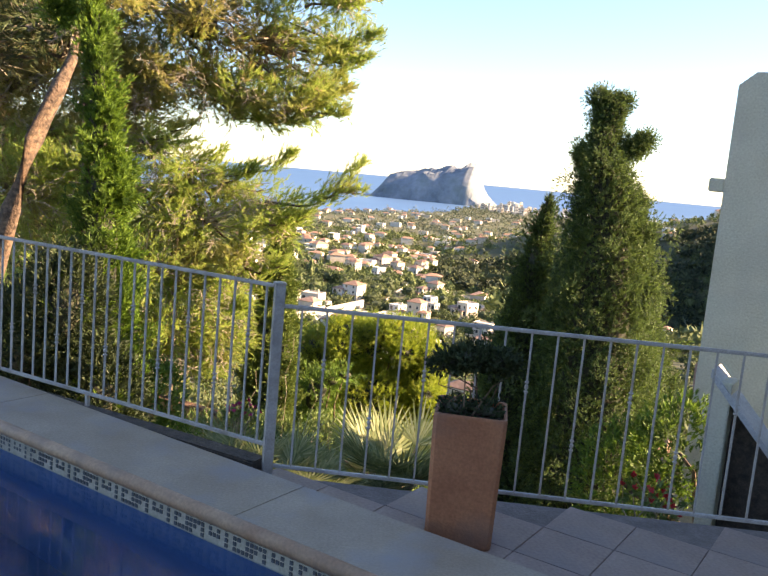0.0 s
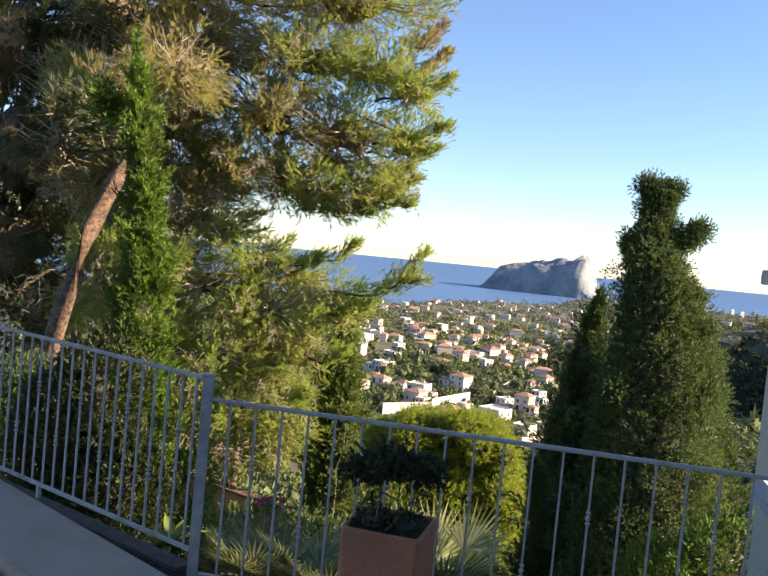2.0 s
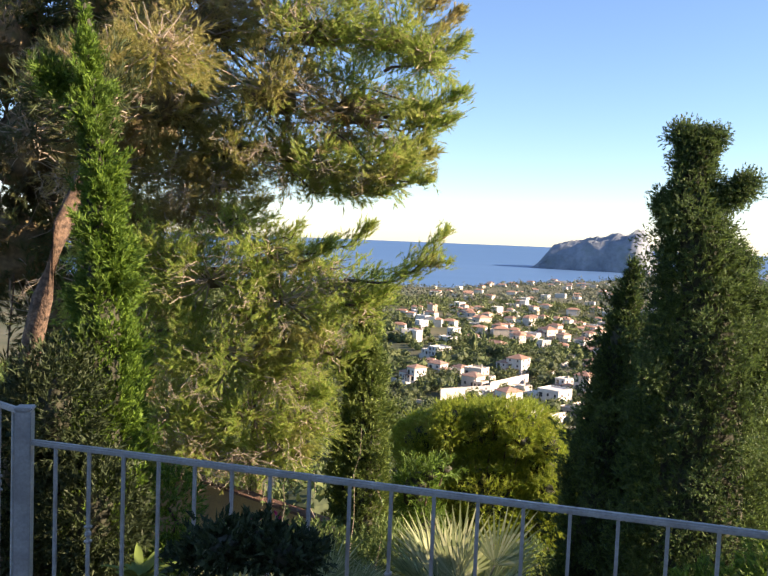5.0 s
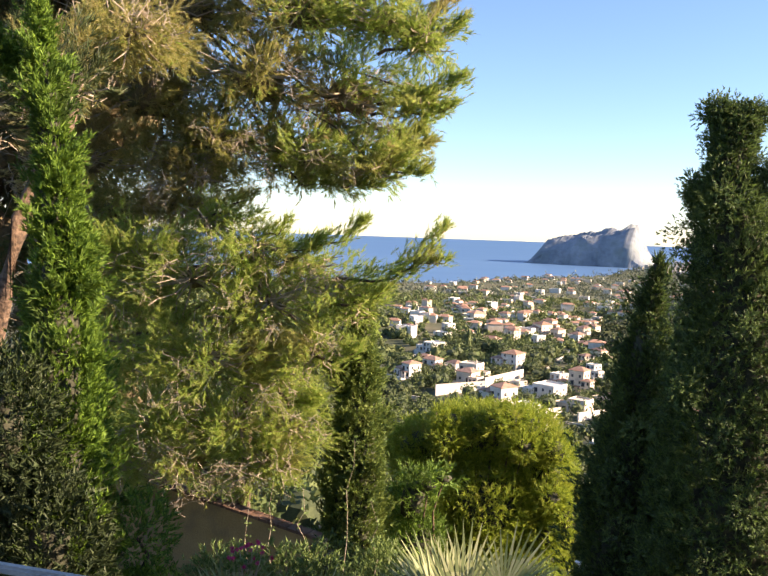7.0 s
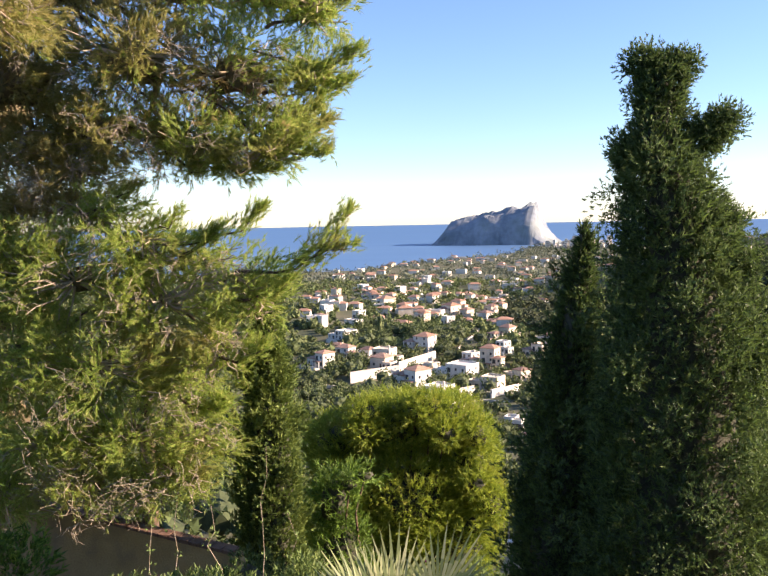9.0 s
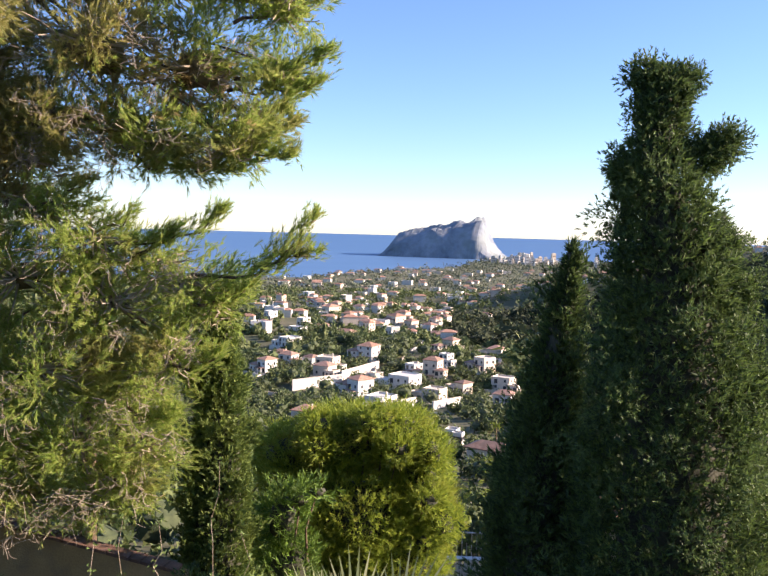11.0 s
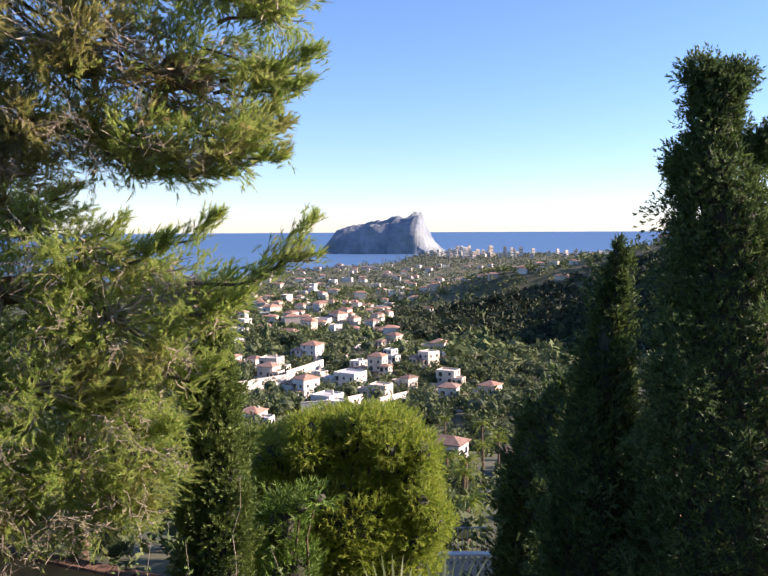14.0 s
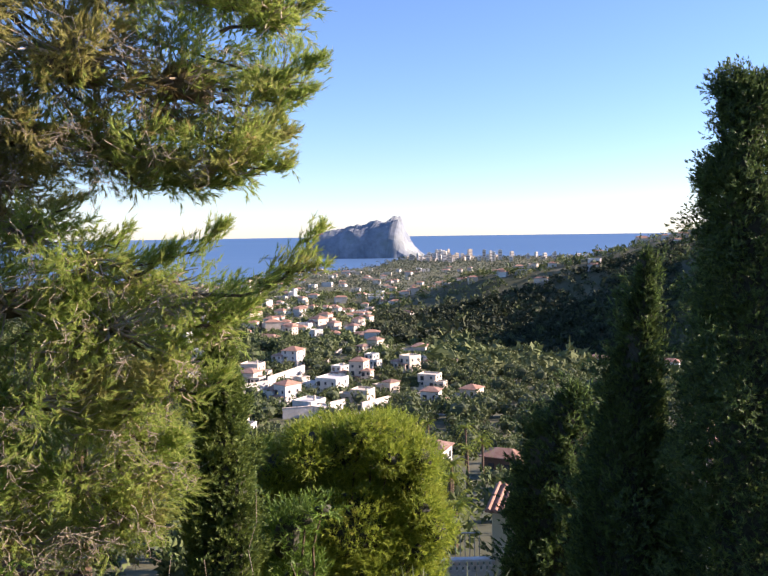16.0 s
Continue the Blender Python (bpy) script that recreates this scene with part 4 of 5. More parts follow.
cypress(2.9, 10.9, -2.9, [(2.95, -2.9, 1.2), (2.95, -1.2, 1.12), (2.92, -0.3, 0.98), (2.9, 0.6, 0.82), (2.86, 1.3, 0.64), (2.8, 1.75, 0.54), (2.64, 2.1, 0.44), (2.64, 2.28, 0.34), (2.68, 2.45, 0.27), (2.7, 2.75, 0.3), (2.7, 2.86, 0.2), (2.7, 2.93, 0.06)],
        M_CYP, "tall dark cypress with a ragged top", 41, 16500, [(3.02, 2.28, 0.1, 0.06), (3.13, 2.37, 0.08, 0.06), (3.2, 2.43, 0.05, 0.05), (2.42, 2.18, 0.07, 0.1), (2.55, 2.9, 0.08, 0.07), (2.84, 2.88, 0.08, 0.06), (3.2, 1.6, 0.14, 0.1), (3.35, 1.25, 0.16, 0.12), (3.5, 0.4, 0.16, 0.45)], 0.032, 0.34, 0.4, 0.9, 0.8, (0.06, 0.06), 1.0, 0.9, 0.0135, 0.16)
cypress(2.05, 11.7, -3.1, [(2.0, -3.1, 0.66), (2.0, -1.2, 0.58), (2.03, -0.5, 0.48), (2.08, 0.1, 0.35), (2.12, 0.6, 0.27), (2.17, 1.05, 0.18), (2.2, 1.4, 0.1), (2.2, 1.55, 0.06)], M_CYP, "dark pointed cypress beside the taller one", 42, 10000, (), 0.055, 0.2, 0.5, 0.9, 1.0, (0.09, 0.04), 1.0, 0.6, 0.014)
cypress(2.85, 17, -5.3, [(2.98, -5.3, 0.98), (2.98, -3.6, 0.9), (2.98, -2.8, 0.84), (3.0, -1.9, 0.72), (3.1, -1.25, 0.5), (3.2, -0.9, 0.25), (3.23, -0.68, 0.06)], M_CYP, "low dark cypress further down the slope", 43, 8000, (), 0.09, 0.2, 0.7, 1.0, 1.5)
cypress(3.7, 12.2, -3.4, [(3.75, -3.4, 0.9), (3.75, -1.0, 0.8), (3.7, 0.2, 0.5), (3.65, 0.8, 0.25), (3.6, 1.2, 0.06)], M_CYP, "cypress behind the tall one", 46, 3500)
cypress(-3.65, 10.3, -2.8, [(-3.6, -2.8, 1.0), (-3.65, -0.6, 0.85), (-3.6, 0.3, 0.62), (-3.6, 0.9, 0.48), (-3.6, 1.6, 0.40), (-3.7, 2.5, 0.30), (-3.78, 3.2, 0.22), (-3.85, 3.8, 0.13), (-3.92, 4.2, 0.03)],
        M_SLENDER, "slender bright green cypress by the leaning pine", 44, 10500, [(-4.2, 3.3, 0.18, 0.14), (-3.4, 1.3, 0.14, 0.4)], 0.075, 0.3, 0.35, 0.72)
cypress(-2.3, 18.3, -5.8, [(-2.36, -5.8, 0.66), (-2.36, -3.8, 0.62), (-2.34, -2.6, 0.56), (-2.34, -1.7, 0.47), (-2.36, -0.8, 0.4), (-2.34, -0.2, 0.28), (-2.32, 0.25, 0.06)], M_SMALL, "small upright cypress below the pine", 45, 9500, (), 0.09, 0.24, 0.7, 1.0, 1.5)


def bush(x, y, z, lobes, leaf, label, seed, count, per=7, size=0.13, width=0.035, name="bush", heart=0.7, stem=0.04):
    """A shrub: a few stems and lumpy masses of leaves."""
    g = np.random.default_rng(seed)
    ob = thing(name, x, y, z, label, "shrub")
    for l_ in lobes:
        bm = bmesh.new()
        limb(bm, g, (0, 0, -0.05), (l_[0] - x, l_[1] - y, l_[2] - z), stem, stem * 0.4, -0.1 * stem / 0.04, 4)
        part("stem", bm, M_BARK, ob)
    at, out = in_lobes(g, lobes, count, 0.6)
    lump = g.normal(0, size * 0.5, (len(at), 3))
    T = tufts(g, at + lump, out + np.array([0, 0, 0.6]) + g.normal(0, 0.4, at.shape), per, size, 0.8, width, min(0.16, size * 1.2)) - np.array([x, y, z])
    put("leaves", triangles("leaves", T, leaf), ob)
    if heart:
        blobs("shaded_heart", g, [(l_[0] - x, l_[1] - y, l_[2] - z, l_[3] * heart, l_[4] * heart, l_[5] * heart) for l_ in lobes], M_SHADED_CORE, ob)
    return ob


bush(0.0, 23.4, -8.2, [(-1.8, 23.0, -3.6, 0.8, 1.0, 0.6), (-0.4, 23.0, -3.2, 1.0, 1.1, 0.7), (0.9, 23.0, -2.95, 0.6, 0.9, 0.45), (0.45, 22.4, -2.6, 0.35, 0.5, 0.3), (-1.0, 22.3, -2.75, 0.4, 0.5, 0.3), (1.5, 22.4, -3.3, 0.4, 0.5, 0.4), (1.75, 22.5, -4.9, 0.45, 0.6, 0.5), (1.3, 23.0, -4.2, 0.7, 0.9, 0.9), (-0.2, 22.8, -4.9, 1.6, 1.4, 1.2), (-1.4, 22.8, -5.3, 1.2, 1.2, 1.1), (0.7, 22.8, -6.0, 1.3, 1.2, 1.1), (-0.9, 22.8, -6.6, 1.4, 1.2, 1.0)]
     + [(-0.1 + (1.55 + 0.4 * math.sin(5 * i)) * math.cos(i * 0.7), 22.1 - 0.25 * math.sin(3 * i), -4.3 + (1.4 + 0.42 * math.sin(7 * i + 1)) * math.sin(i * 0.7), 0.34, 0.4, 0.26) for i in range(-1, 8)],
     M_BUSH, "round yellow-green mimosa bush", 51, 2500, 8, 0.14, 0.0225, "bush", 0.6)
bush(-1.2, 19.2, -6.2, [(-1.35, 19.2, -3.7, 0.36, 0.4, 0.6), (-1.2, 19.2, -4.8, 0.5, 0.5, 0.8), (-1.0, 19.0, -3.3, 0.22, 0.22, 0.2), (-0.7, 19.0, -3.15, 0.2, 0.15, 0.1)], M_SLENDER, "feathery green conifer shrub", 52, 1600, 9, 0.16, 0.02)
bush(-2.85, 10.6, -2.9, [(-2.9, 10.6, -1.5, 0.35, 0.4, 0.5), (-2.65, 10.4, -2.2, 0.4, 0.4, 0.5), (-3.1, 10.8, -2.5, 0.5, 0.4, 0.5)], M_SLENDER, "leafy green shrub under the pine", 53, 2600, 8, 0.07, 0.022, "bush", 0.0)
# added shrub: its dark leaves replace the shade on the cypress's lower part
bush(-3.75, 9.75, -2.9, [(-3.8, 9.75, -0.3, 0.5, 0.45, 0.8), (-3.4, 9.8, -1.4, 0.6, 0.5, 0.8), (-4.3, 9.9, -0.9, 0.55, 0.5, 0.9), (-3.9, 9.8, -2.0, 0.8, 0.5, 0.7)], M_SHRUB, "added dark shrub standing in for shade on the slender cypress's foot", 50, 5200, 8, 0.08, 0.022, "bush", 0.4)
bush(1.0, 12.6, -3.6, [(1.2, 14.2, -3.5, 0.5, 0.6, 0.7), (0.2, 14.4, -3.6, 0.55, 0.6, 0.6), (-0.8, 13.4, -3.2, 0.6, 0.6, 0.75), (-1.7, 12.6, -2.95, 0.7, 0.6, 0.7), (-2.6, 12.4, -3.0, 0.7, 0.6, 0.7)], M_LEAF, "low mixed shrubs in the garden bed", 54, 2200, 8, 0.08, 0.022, "bush", 0.0)
bush(3.4, 8.2, -2.0, [(3.2, 8.3, -0.9, 0.5, 0.4, 0.6), (2.7, 8.5, -1.3, 0.5, 0.4, 0.6)], M_SLENDER, "green shrub beside the house wall", 55, 2500, 8, 0.07, 0.022, "bush", 0.0)
# darker cypress leaves chosen here to paint in the shadow by the trunk
bush(-5.6, 11.4, -3.1, [(-5.6, 11.4, -1.2, 0.9, 0.7, 1.0), (-6.8, 11.6, -1.3, 0.9, 0.7, 1.1), (-4.8, 11.6, -1.7, 0.7, 0.6, 0.8)], M_CYP, "evergreen shrubs beside the pine trunk, coloured dark for the shadow there", 56, 1700, 8, 0.09, 0.026, "bush", 0.3)
bush(-2.3, 16.5, -4.9, [(-2.3, 16.5, -4.1, 0.45, 0.4, 0.5), (-1.8, 16.4, -4.4, 0.5, 0.4, 0.5), (-2.7, 16.6, -4.5, 0.4, 0.4, 0.4)], M_CYP, "dark shrub at the end of the garden wall", 59, 1500, 8, 0.08, 0.024, "bush", 0.5)


def fan_palm(x, y, z, label, seed, fans=16, reach=0.55, name="fan_palm"):
    """A low fan palm: stalks, each with a fan of narrow blades."""
    g = np.random.default_rng(seed)
    ob = thing(name, x, y, z, label, "palm")
    for i in range(fans):
        st, T = bmesh.new(), []
        a, lift = g.uniform(0, 2 * math.pi), g.uniform(0.5, 1.5)
        d = Vector((math.cos(a), math.sin(a), lift)).normalized()
        hub = d * g.uniform(0.6, 1.1) * reach
        tube(st, [(0, 0, 0), hub * 0.5, hub], [0.02 * reach, 0.015 * reach, 0.012 * reach], 5)
        up = d.cross(Vector((-math.sin(a), math.cos(a), 0)))
        sidev = d.cross(up).normalized()
        for k in range(19):
            b = (k - 9) / 9 * 1.15
            w = (d * math.cos(b) + sidev * math.sin(b) + Vector((0, 0, -0.06))).normalized()
            l_ = reach * (1 - 0.25 * abs(k - 9) / 9) * g.uniform(0.9, 1.1)
            q = w.cross(d.cross(sidev)).normalized() * 0.024 * reach
            m_ = hub + w * l_ * 0.5
            T += [[hub, m_ + q, m_ - q], [m_ + q, hub + w * l_, m_ - q]]
        fr = put("frond", triangles("frond", np.array([[tuple(v) for v in t] for t in T]), M_PALM), ob)
        part("stalk", st, M_TWIG, fr)
    return ob


fan_palm(0.4, 12.3, -3.45, "sunlit fan palm with stiff pale green blades", 61, 30, 0.95)
fan_palm(-0.75, 10.2, -2.7, "sunlit fan palm with stiff pale green blades", 62, 18, 0.6)
fan_palm(-1.75, 10.3, -2.6, "smaller fan palm among the shrubs", 63, 18, 0.66)
fan_palm(-1.2, 10.5, -2.65, "smaller fan palm among the shrubs", 64, 16, 0.62)


def flowers(x, y, z, leaf, petal, label, seed, n=40, spread=0.25, name="bougainvillea"):
    g = np.random.default_rng(seed)
    ob = thing(name, x, y, z, label, "flowers")
    at = g.normal(0, spread, (n, 3)) * np.array([1, 1, 0.5]) + np.array([0, 0, 0.35])
    put("leaves", triangles("leaves", tufts(g, at - np.array([0, 0, 0.1]), g.normal(0, 1, (n, 3)), 7, 0.07, 0.9, 0.04, 0.08), leaf), ob)
    tagged(put("petals", triangles("petals", tufts(g, at[: n // 2], g.normal(0, 1, (n // 2, 3)) + np.array([0, -0.5, 0.8]), 9, 0.045, 1.0, 0.04, 0.03), petal), ob), "", "", "", "stuff")
    bm = bmesh.new()
    for p in at[:12]:
        limb(bm, g, (0, 0, -0.3), p, 0.008, 0.004, -0.05, 3)
    tagged(part("stem", bm, M_TWIG, ob), "", "", "", "stuff")


flowers(-1.8, 10.9, -2.0, M_LEAF, M_PINK, "bright pink bougainvillea spray", 71, 36, 0.17)
flowers(0.4, 15.6, -4.4, M_LEAF, M_PINK, "pink bougainvillea over the palm", 72, 60, 0.35)
flowers(2.3, 6.4, -1.0, M_LEAF, M_RED, "red geraniums beside the wall", 73, 40, 0.13, "geranium")
for i, (x, y, h) in enumerate(((-2.3, 13.2, 1.5), (-1.9, 13.6, 1.3), (-1.6, 14.4, 1.8), (-0.9, 13.6, 1.2), (-2.7, 13.4, 1.1))):
    g = np.random.default_rng(80 + i)
    ob = thing("climbing_shoot", x, y, -3.6, "thin arching shoot with small leaves", "plant", "arching shoots")
    bm = bmesh.new()
    top = (g.uniform(-0.3, 0.1), 0, h + 0.5)
    pts = limb(bm, g, (0, 0, -0.5), top, 0.008, 0.003, -0.1, 7)
    part("stem", bm, M_TWIG, ob)
    c = np.array([tuple(p) for p in pts for _ in range(6)])[6:]
    put("leaves", triangles("leaves", tufts(g, c + g.normal(0, 0.03, c.shape), g.normal(0, 1, c.shape), 2, 0.05, 0.8, 0.03, 0.05), M_LEAF), ob)

# broad-leaved plant by the railing corner
ob = thing("broad_leaved_plant", -2.5, 9.2, -2.1, "plant with broad pale-edged green leaves", "plant")
g = np.random.default_rng(90)
for i in range(20):
    a, lift = 2 * math.pi * i / 20 + g.uniform(-0.2, 0.2), g.uniform(0.5, 2.2)
    d = Vector((math.cos(a), math.sin(a), lift)).normalized()
    s_ = Vector((-math.sin(a), math.cos(a), 0))
    vs, l_ = [], g.uniform(0.4, 0.62)
    for k in range(6):
        t = k / 5
        c = Vector((0, 0, 0.35)) + d * l_ * t + Vector((0, 0, -0.22 * t * t))
        w = 0.042 * math.sin(math.pi * (0.1 + 0.9 * t)) + 0.004
        vs += [c - s_ * w, c + Vector((0, 0, -0.012)), c + s_ * w]
    fs = [(3 * k + j, 3 * k + j + 1, 3 * k + j + 4, 3 * k + j + 3) for k in range(5) for j in range(2)]
    put("leaf", mesh_of("leaf", vs, fs, M_SMALL, True), ob)
part("stem", tube(bmesh.new(), [(0, 0, -0.1), (0, 0, 0.2), (0.01, 0, 0.4)], [0.02, 0.017, 0.01], 7), M_TWIG, ob)

# ---- terrace and pool; s runs along the coping, n across it ----
D, N = Vector((0.836, -0.549)), Vector((0.549, 0.836))
AXIS = math.degrees(math.atan2(D.y, D.x))


def sn(s, n):
    return (s * D.x + n * N.x, s * D.y + n * N.y)


def along(bm):
    """Turns a body built in (s, n, z) into the world."""
    bmesh.ops.transform(bm, matrix=pose(0, 0, 0, 0, 0, AXIS), verts=bm.verts)
    return bm


FLOOR = -0.15
RAIL_Y0, RAIL_SLOPE = 4.685, -0.075
terrace = tagged(part("floor", slab([(-1.16, 4.86), (4.3, 4.5), (4.3, 1.26)], -3.2, FLOOR - 0.012), M_GROUT, None), "terrace floor of brownish square tiles", "floor", "", "structure")
tagged(part("pavement", along(one_box(-0.4, 6.5, -7, 3.395, -3.2, FLOOR - 0.012)), M_GROUT, None), "tiled terrace beside the pool", "terrace", "", "structure")
tagged(part("pavement", along(one_box(-9.9, -0.41, -7, -2.02, -3.2, FLOOR - 0.012)), M_GROUT, None), "tiled terrace behind the pool", "terrace", "", "structure")

pool = thing("swimming_pool", 0, 0, 0, "swimming pool with stone coping and a mosaic tile band", "pool")
S0, S1, N0, N1, LIP = -9.0, -0.9, -1.5, 2.88, 0.51
part("basin", along(one_box(S0, S1, N0, N1, -1.6, -1.5)), M_BLUE, pool)
for a in ((S0, S1, N1, N1 + 0.05), (S0, S1, N0 - 0.05, N0), (S0 - 0.05, S0, N0 - 0.05, N1 + 0.05), (S1, S1 + 0.05, N0 - 0.05, N1 + 0.05)):
    part("side", along(one_box(*a, -1.6, -0.055)), M_BLUE, pool)
water = put("pool_water", mesh_of("pool_water", [(*sn(s, n), -0.20) for s, n in ((S0, N0), (S1, N0), (S1, N1), (S0, N1))], [(0, 1, 2, 3)], M_WATER), pool, "still blue pool water")
water.visible_shadow = False
# coping stones, with fine joints and a rounded warm-coloured nose
for j, (s0, s1, n0, n1) in enumerate(((S0 - LIP, S1 + LIP, N1 + 0.02, N1 + LIP), (S0 - LIP, S1 + LIP, N0 - LIP, N0 - 0.02))):
    k = 4
    for i in range(k):
        a, b = s0 + (s1 - s0) * i / k, s0 + (s1 - s0) * (i + 1) / k
        part("coping_stone", along(one_box(a + 0.0006, b - 0.0006, n0 - (0 if j else 0.06), n1 + (0.06 if j else 0), -0.05, 0.0, 0.004)), M_COPING, pool)
for j, (s0, s1) in enumerate(((S0 - LIP, S0 - 0.02), (S1 + 0.02, S1 + LIP))):
    for i in range(6):
        a, b = N0 + (N1 - N0) * i / 6, N0 + (N1 - N0) * (i + 1) / 6
        part("coping_stone", along(one_box(s0, s1, a + 0.002, b - 0.045 if i == 5 else b - 0.002, -0.05, 0.0, 0.008)), M_COPING, pool)
    part("coping_body", along(one_box(s0 + 0.03, s1 - 0.03, N0, N1, -1.2, -0.055)), M_CONC, pool)
part("coping_body", along(one_box(S0 - LIP + 0.03, S1 + LIP - 0.03, N1 + 0.055, N1 + LIP - 0.03, -1.4, -0.055)), M_CONC, pool)
part("coping_nose", tube(bmesh.new(), [(*sn(S0, N1 - 0.05), -0.034), (*sn(S1, N1 - 0.05), -0.034)], [0.04, 0.04], 14), M_NOSE, pool, "rounded terracotta-coloured edge", True)

# ---- railings ----


def baluster(parent, bars, knob):
    """A slim square upright, with a forged knuckle on some."""
    x0, y0, z0, z1, turn = bars
    bm = one_box(-0.0055, 0.0055, -0.0055, 0.0055, z0, z1)
    b = part("baluster", bm, M_STEEL, parent)
    b.matrix_basis = pose(x0, y0, 0, 0, 0, turn)
    if knob:
        k = bmesh.new()
        bmesh.ops.create_uvsphere(k, u_segments=8, v_segments=6, radius=0.0125)
        bmesh.ops.transform(k, matrix=Matrix.Translation((0, 0, knob)) @ Matrix.Diagonal((1, 1, 1.3, 1)), verts=k.verts)
        box(k, -0.011, 0.011, -0.011, 0.011, knob - 0.032, knob - 0.024)
        box(k, -0.011, 0.011, -0.011, 0.011, knob + 0.024, knob + 0.032)
        part("knuckle", k, M_STEEL, b, "", True)


def railing(x, y, length, turn, low, high, gap, first, label, bar=0.013):
    """A run of railing along its own x from (x, y)."""
    ob = thing("railing", x, y, 0, label, "railing", "terrace railings", "", turn)
    bm = one_box(0.03, length, -bar, bar, high - 0.022, high, 0.006)
    part("top_rail", bm, M_STEEL, ob)
    part("bottom_rail", one_box(0.03, length, -0.014, 0.014, low, low + 0.02, 0.004), M_STEEL, ob)
    i, u = 0, first
    while u < length - 0.04:
        baluster(ob, (u, 0, low + 0.02, high - 0.022, 0), (low + (high - low) * (0.66 if i % 4 == 1 else 0.34)) if i % 2 else 0)
        i, u = i + 1, u + gap
    return ob


post = thing("railing_post", -0.63, 4.70, 0, "square grey steel corner post of the railing", "post")
part("shaft", one_box(-0.029, 0.029, -0.029, 0.029, FLOOR, 1.03, 0.004), M_STEEL, post)
part("cap", one_box(-0.033, 0.033, -0.033, 0.033, 1.03, 1.045, 0.004), M_STEEL, post)
post.matrix_basis = pose(-0.63, 4.70, 0, 0, 0, 20)
railing(-0.63, 4.70, 4.9, math.degrees(math.atan2(RAIL_SLOPE, 1)), -0.06, 0.92, 0.146, 0.14, "grey steel railing with forged knuckles along the terrace edge")
railing(-0.63, 4.70, 4.6, 180 - 27.9, 0.06, 1.03, 0.115, 0.09, "grey steel railing with forged knuckles beside the pool")
kerb = thing("low_wall", -0.63, 4.70, 0, "low dark earthy kerb carrying the pool railing", "wall", "", "", 180 - 27.9)
part("masonry", one_box(0.05, 4.7, -0.07, 0.07, -2.6, -0.03, 0.01), M_SOIL, kerb)
for u in (1.5, 3.0, 4.5):
    part("railing_foot", one_box(u - 0.012, u + 0.012, -0.012, 0.012, -0.02, 0.06), M_STEEL, kerb)

# ---- planter ----
planter = thing("planter", 0.475, 4.2, FLOOR, "tall square terracotta planter on the terrace tiles", "planter", "", "", -8)
bm = bmesh.new()
HW, HT = 0.185, 0.70
prof = [(0.165, 0.0), (0.172, 0.015), (0.186, HT - 0.012), (0.183, HT), (0.168, HT), (0.164, HT - 0.05)]
rings = []
for r, zz in prof:
    c = 0.02
    rings.append([bm.verts.new((x_, y_, zz)) for x_, y_ in ((-r, -r + c), (-r + c, -r), (r - c, -r), (r, -r + c), (r, r - c), (r - c, r), (-r + c, r), (-r, r - c))])
for a, b in zip(rings, rings[1:]):
    for k in range(8):
        bm.faces.new((a[k], a[(k + 1) % 8], b[(k + 1) % 8], b[k]))
bm.faces.new(rings[0][::-1])
part("pot", bm, M_TERRA, planter)
part("soil", one_box(-0.162, 0.162, -0.162, 0.162, HT - 0.2, HT - 0.03), M_SOIL, planter)
bush(0.47, 4.2, FLOOR + HT - 0.06, [(0.36, 4.2, 0.79, 0.075, 0.10, 0.05), (0.47, 4.22, 0.815, 0.085, 0.11, 0.05), (0.42, 4.15, 0.83, 0.07, 0.1, 0.04), (0.57, 4.2, 0.80, 0.085, 0.10, 0.05), (0.30, 4.2, 0.765, 0.05, 0.09, 0.035), (0.64, 4.22, 0.785, 0.05, 0.08, 0.04)],
     M_SHRUB, "dark flat-topped shrub growing in the planter", 57, 30000, 7, 0.026, 0.016, "planter_shrub", 0.6, 0.006)
bush(0.47, 4.2, FLOOR + HT - 0.04, [(0.39, 4.2, FLOOR + HT - 0.01, 0.09, 0.13, 0.03), (0.55, 4.2, FLOOR + HT - 0.01, 0.09, 0.13, 0.03)], M_SHRUB, "low dark creeping plant filling the planter", 58, 25000, 6, 0.022, 0.014, "creeping_plant", 0.6, 0.004)


# ---- the house: the end wall in view, the stair wall before it, and the block that shades the terrace ----
WX, WY = 3.62, 9.21
wing = tagged(new("wall_house"), "cream rendered end wall of the house", "wall", "", "structure")
wing.matrix_basis = pose(WX, WY, 0, 0, 0, AXIS)
bm = bmesh.new()
f = bm.faces.new([bm.verts.new((x_, 0, z_)) for x_, z_ in ((0, -4), (1.5, -4), (1.5, 3.12), (0.17, 3.12), (0, 2.98))])
r = bmesh.ops.extrude_face_region(bm, geom=[f])
for v in r["geom"]:
    if isinstance(v, bmesh.types.BMVert):
        v.co.y += 0.25
bmesh.ops.recalc_face_normals(bm, faces=bm.faces)
part("masonry", bm, M_CREAM, wing)
part("ledge", one_box(-0.17, -0.003, 0.02, 0.32, 1.82, 1.97, 0.01), M_CREAM, wing, "stub of a concrete beam")
grille = tagged(new("window_1"), "white slatted shutter on the house wall", "window", "", "structure")
grille.matrix_basis = pose(WX, WY, 0, 0, 0, AXIS) @ Matrix.Translation((0.47, -0.06, 0))
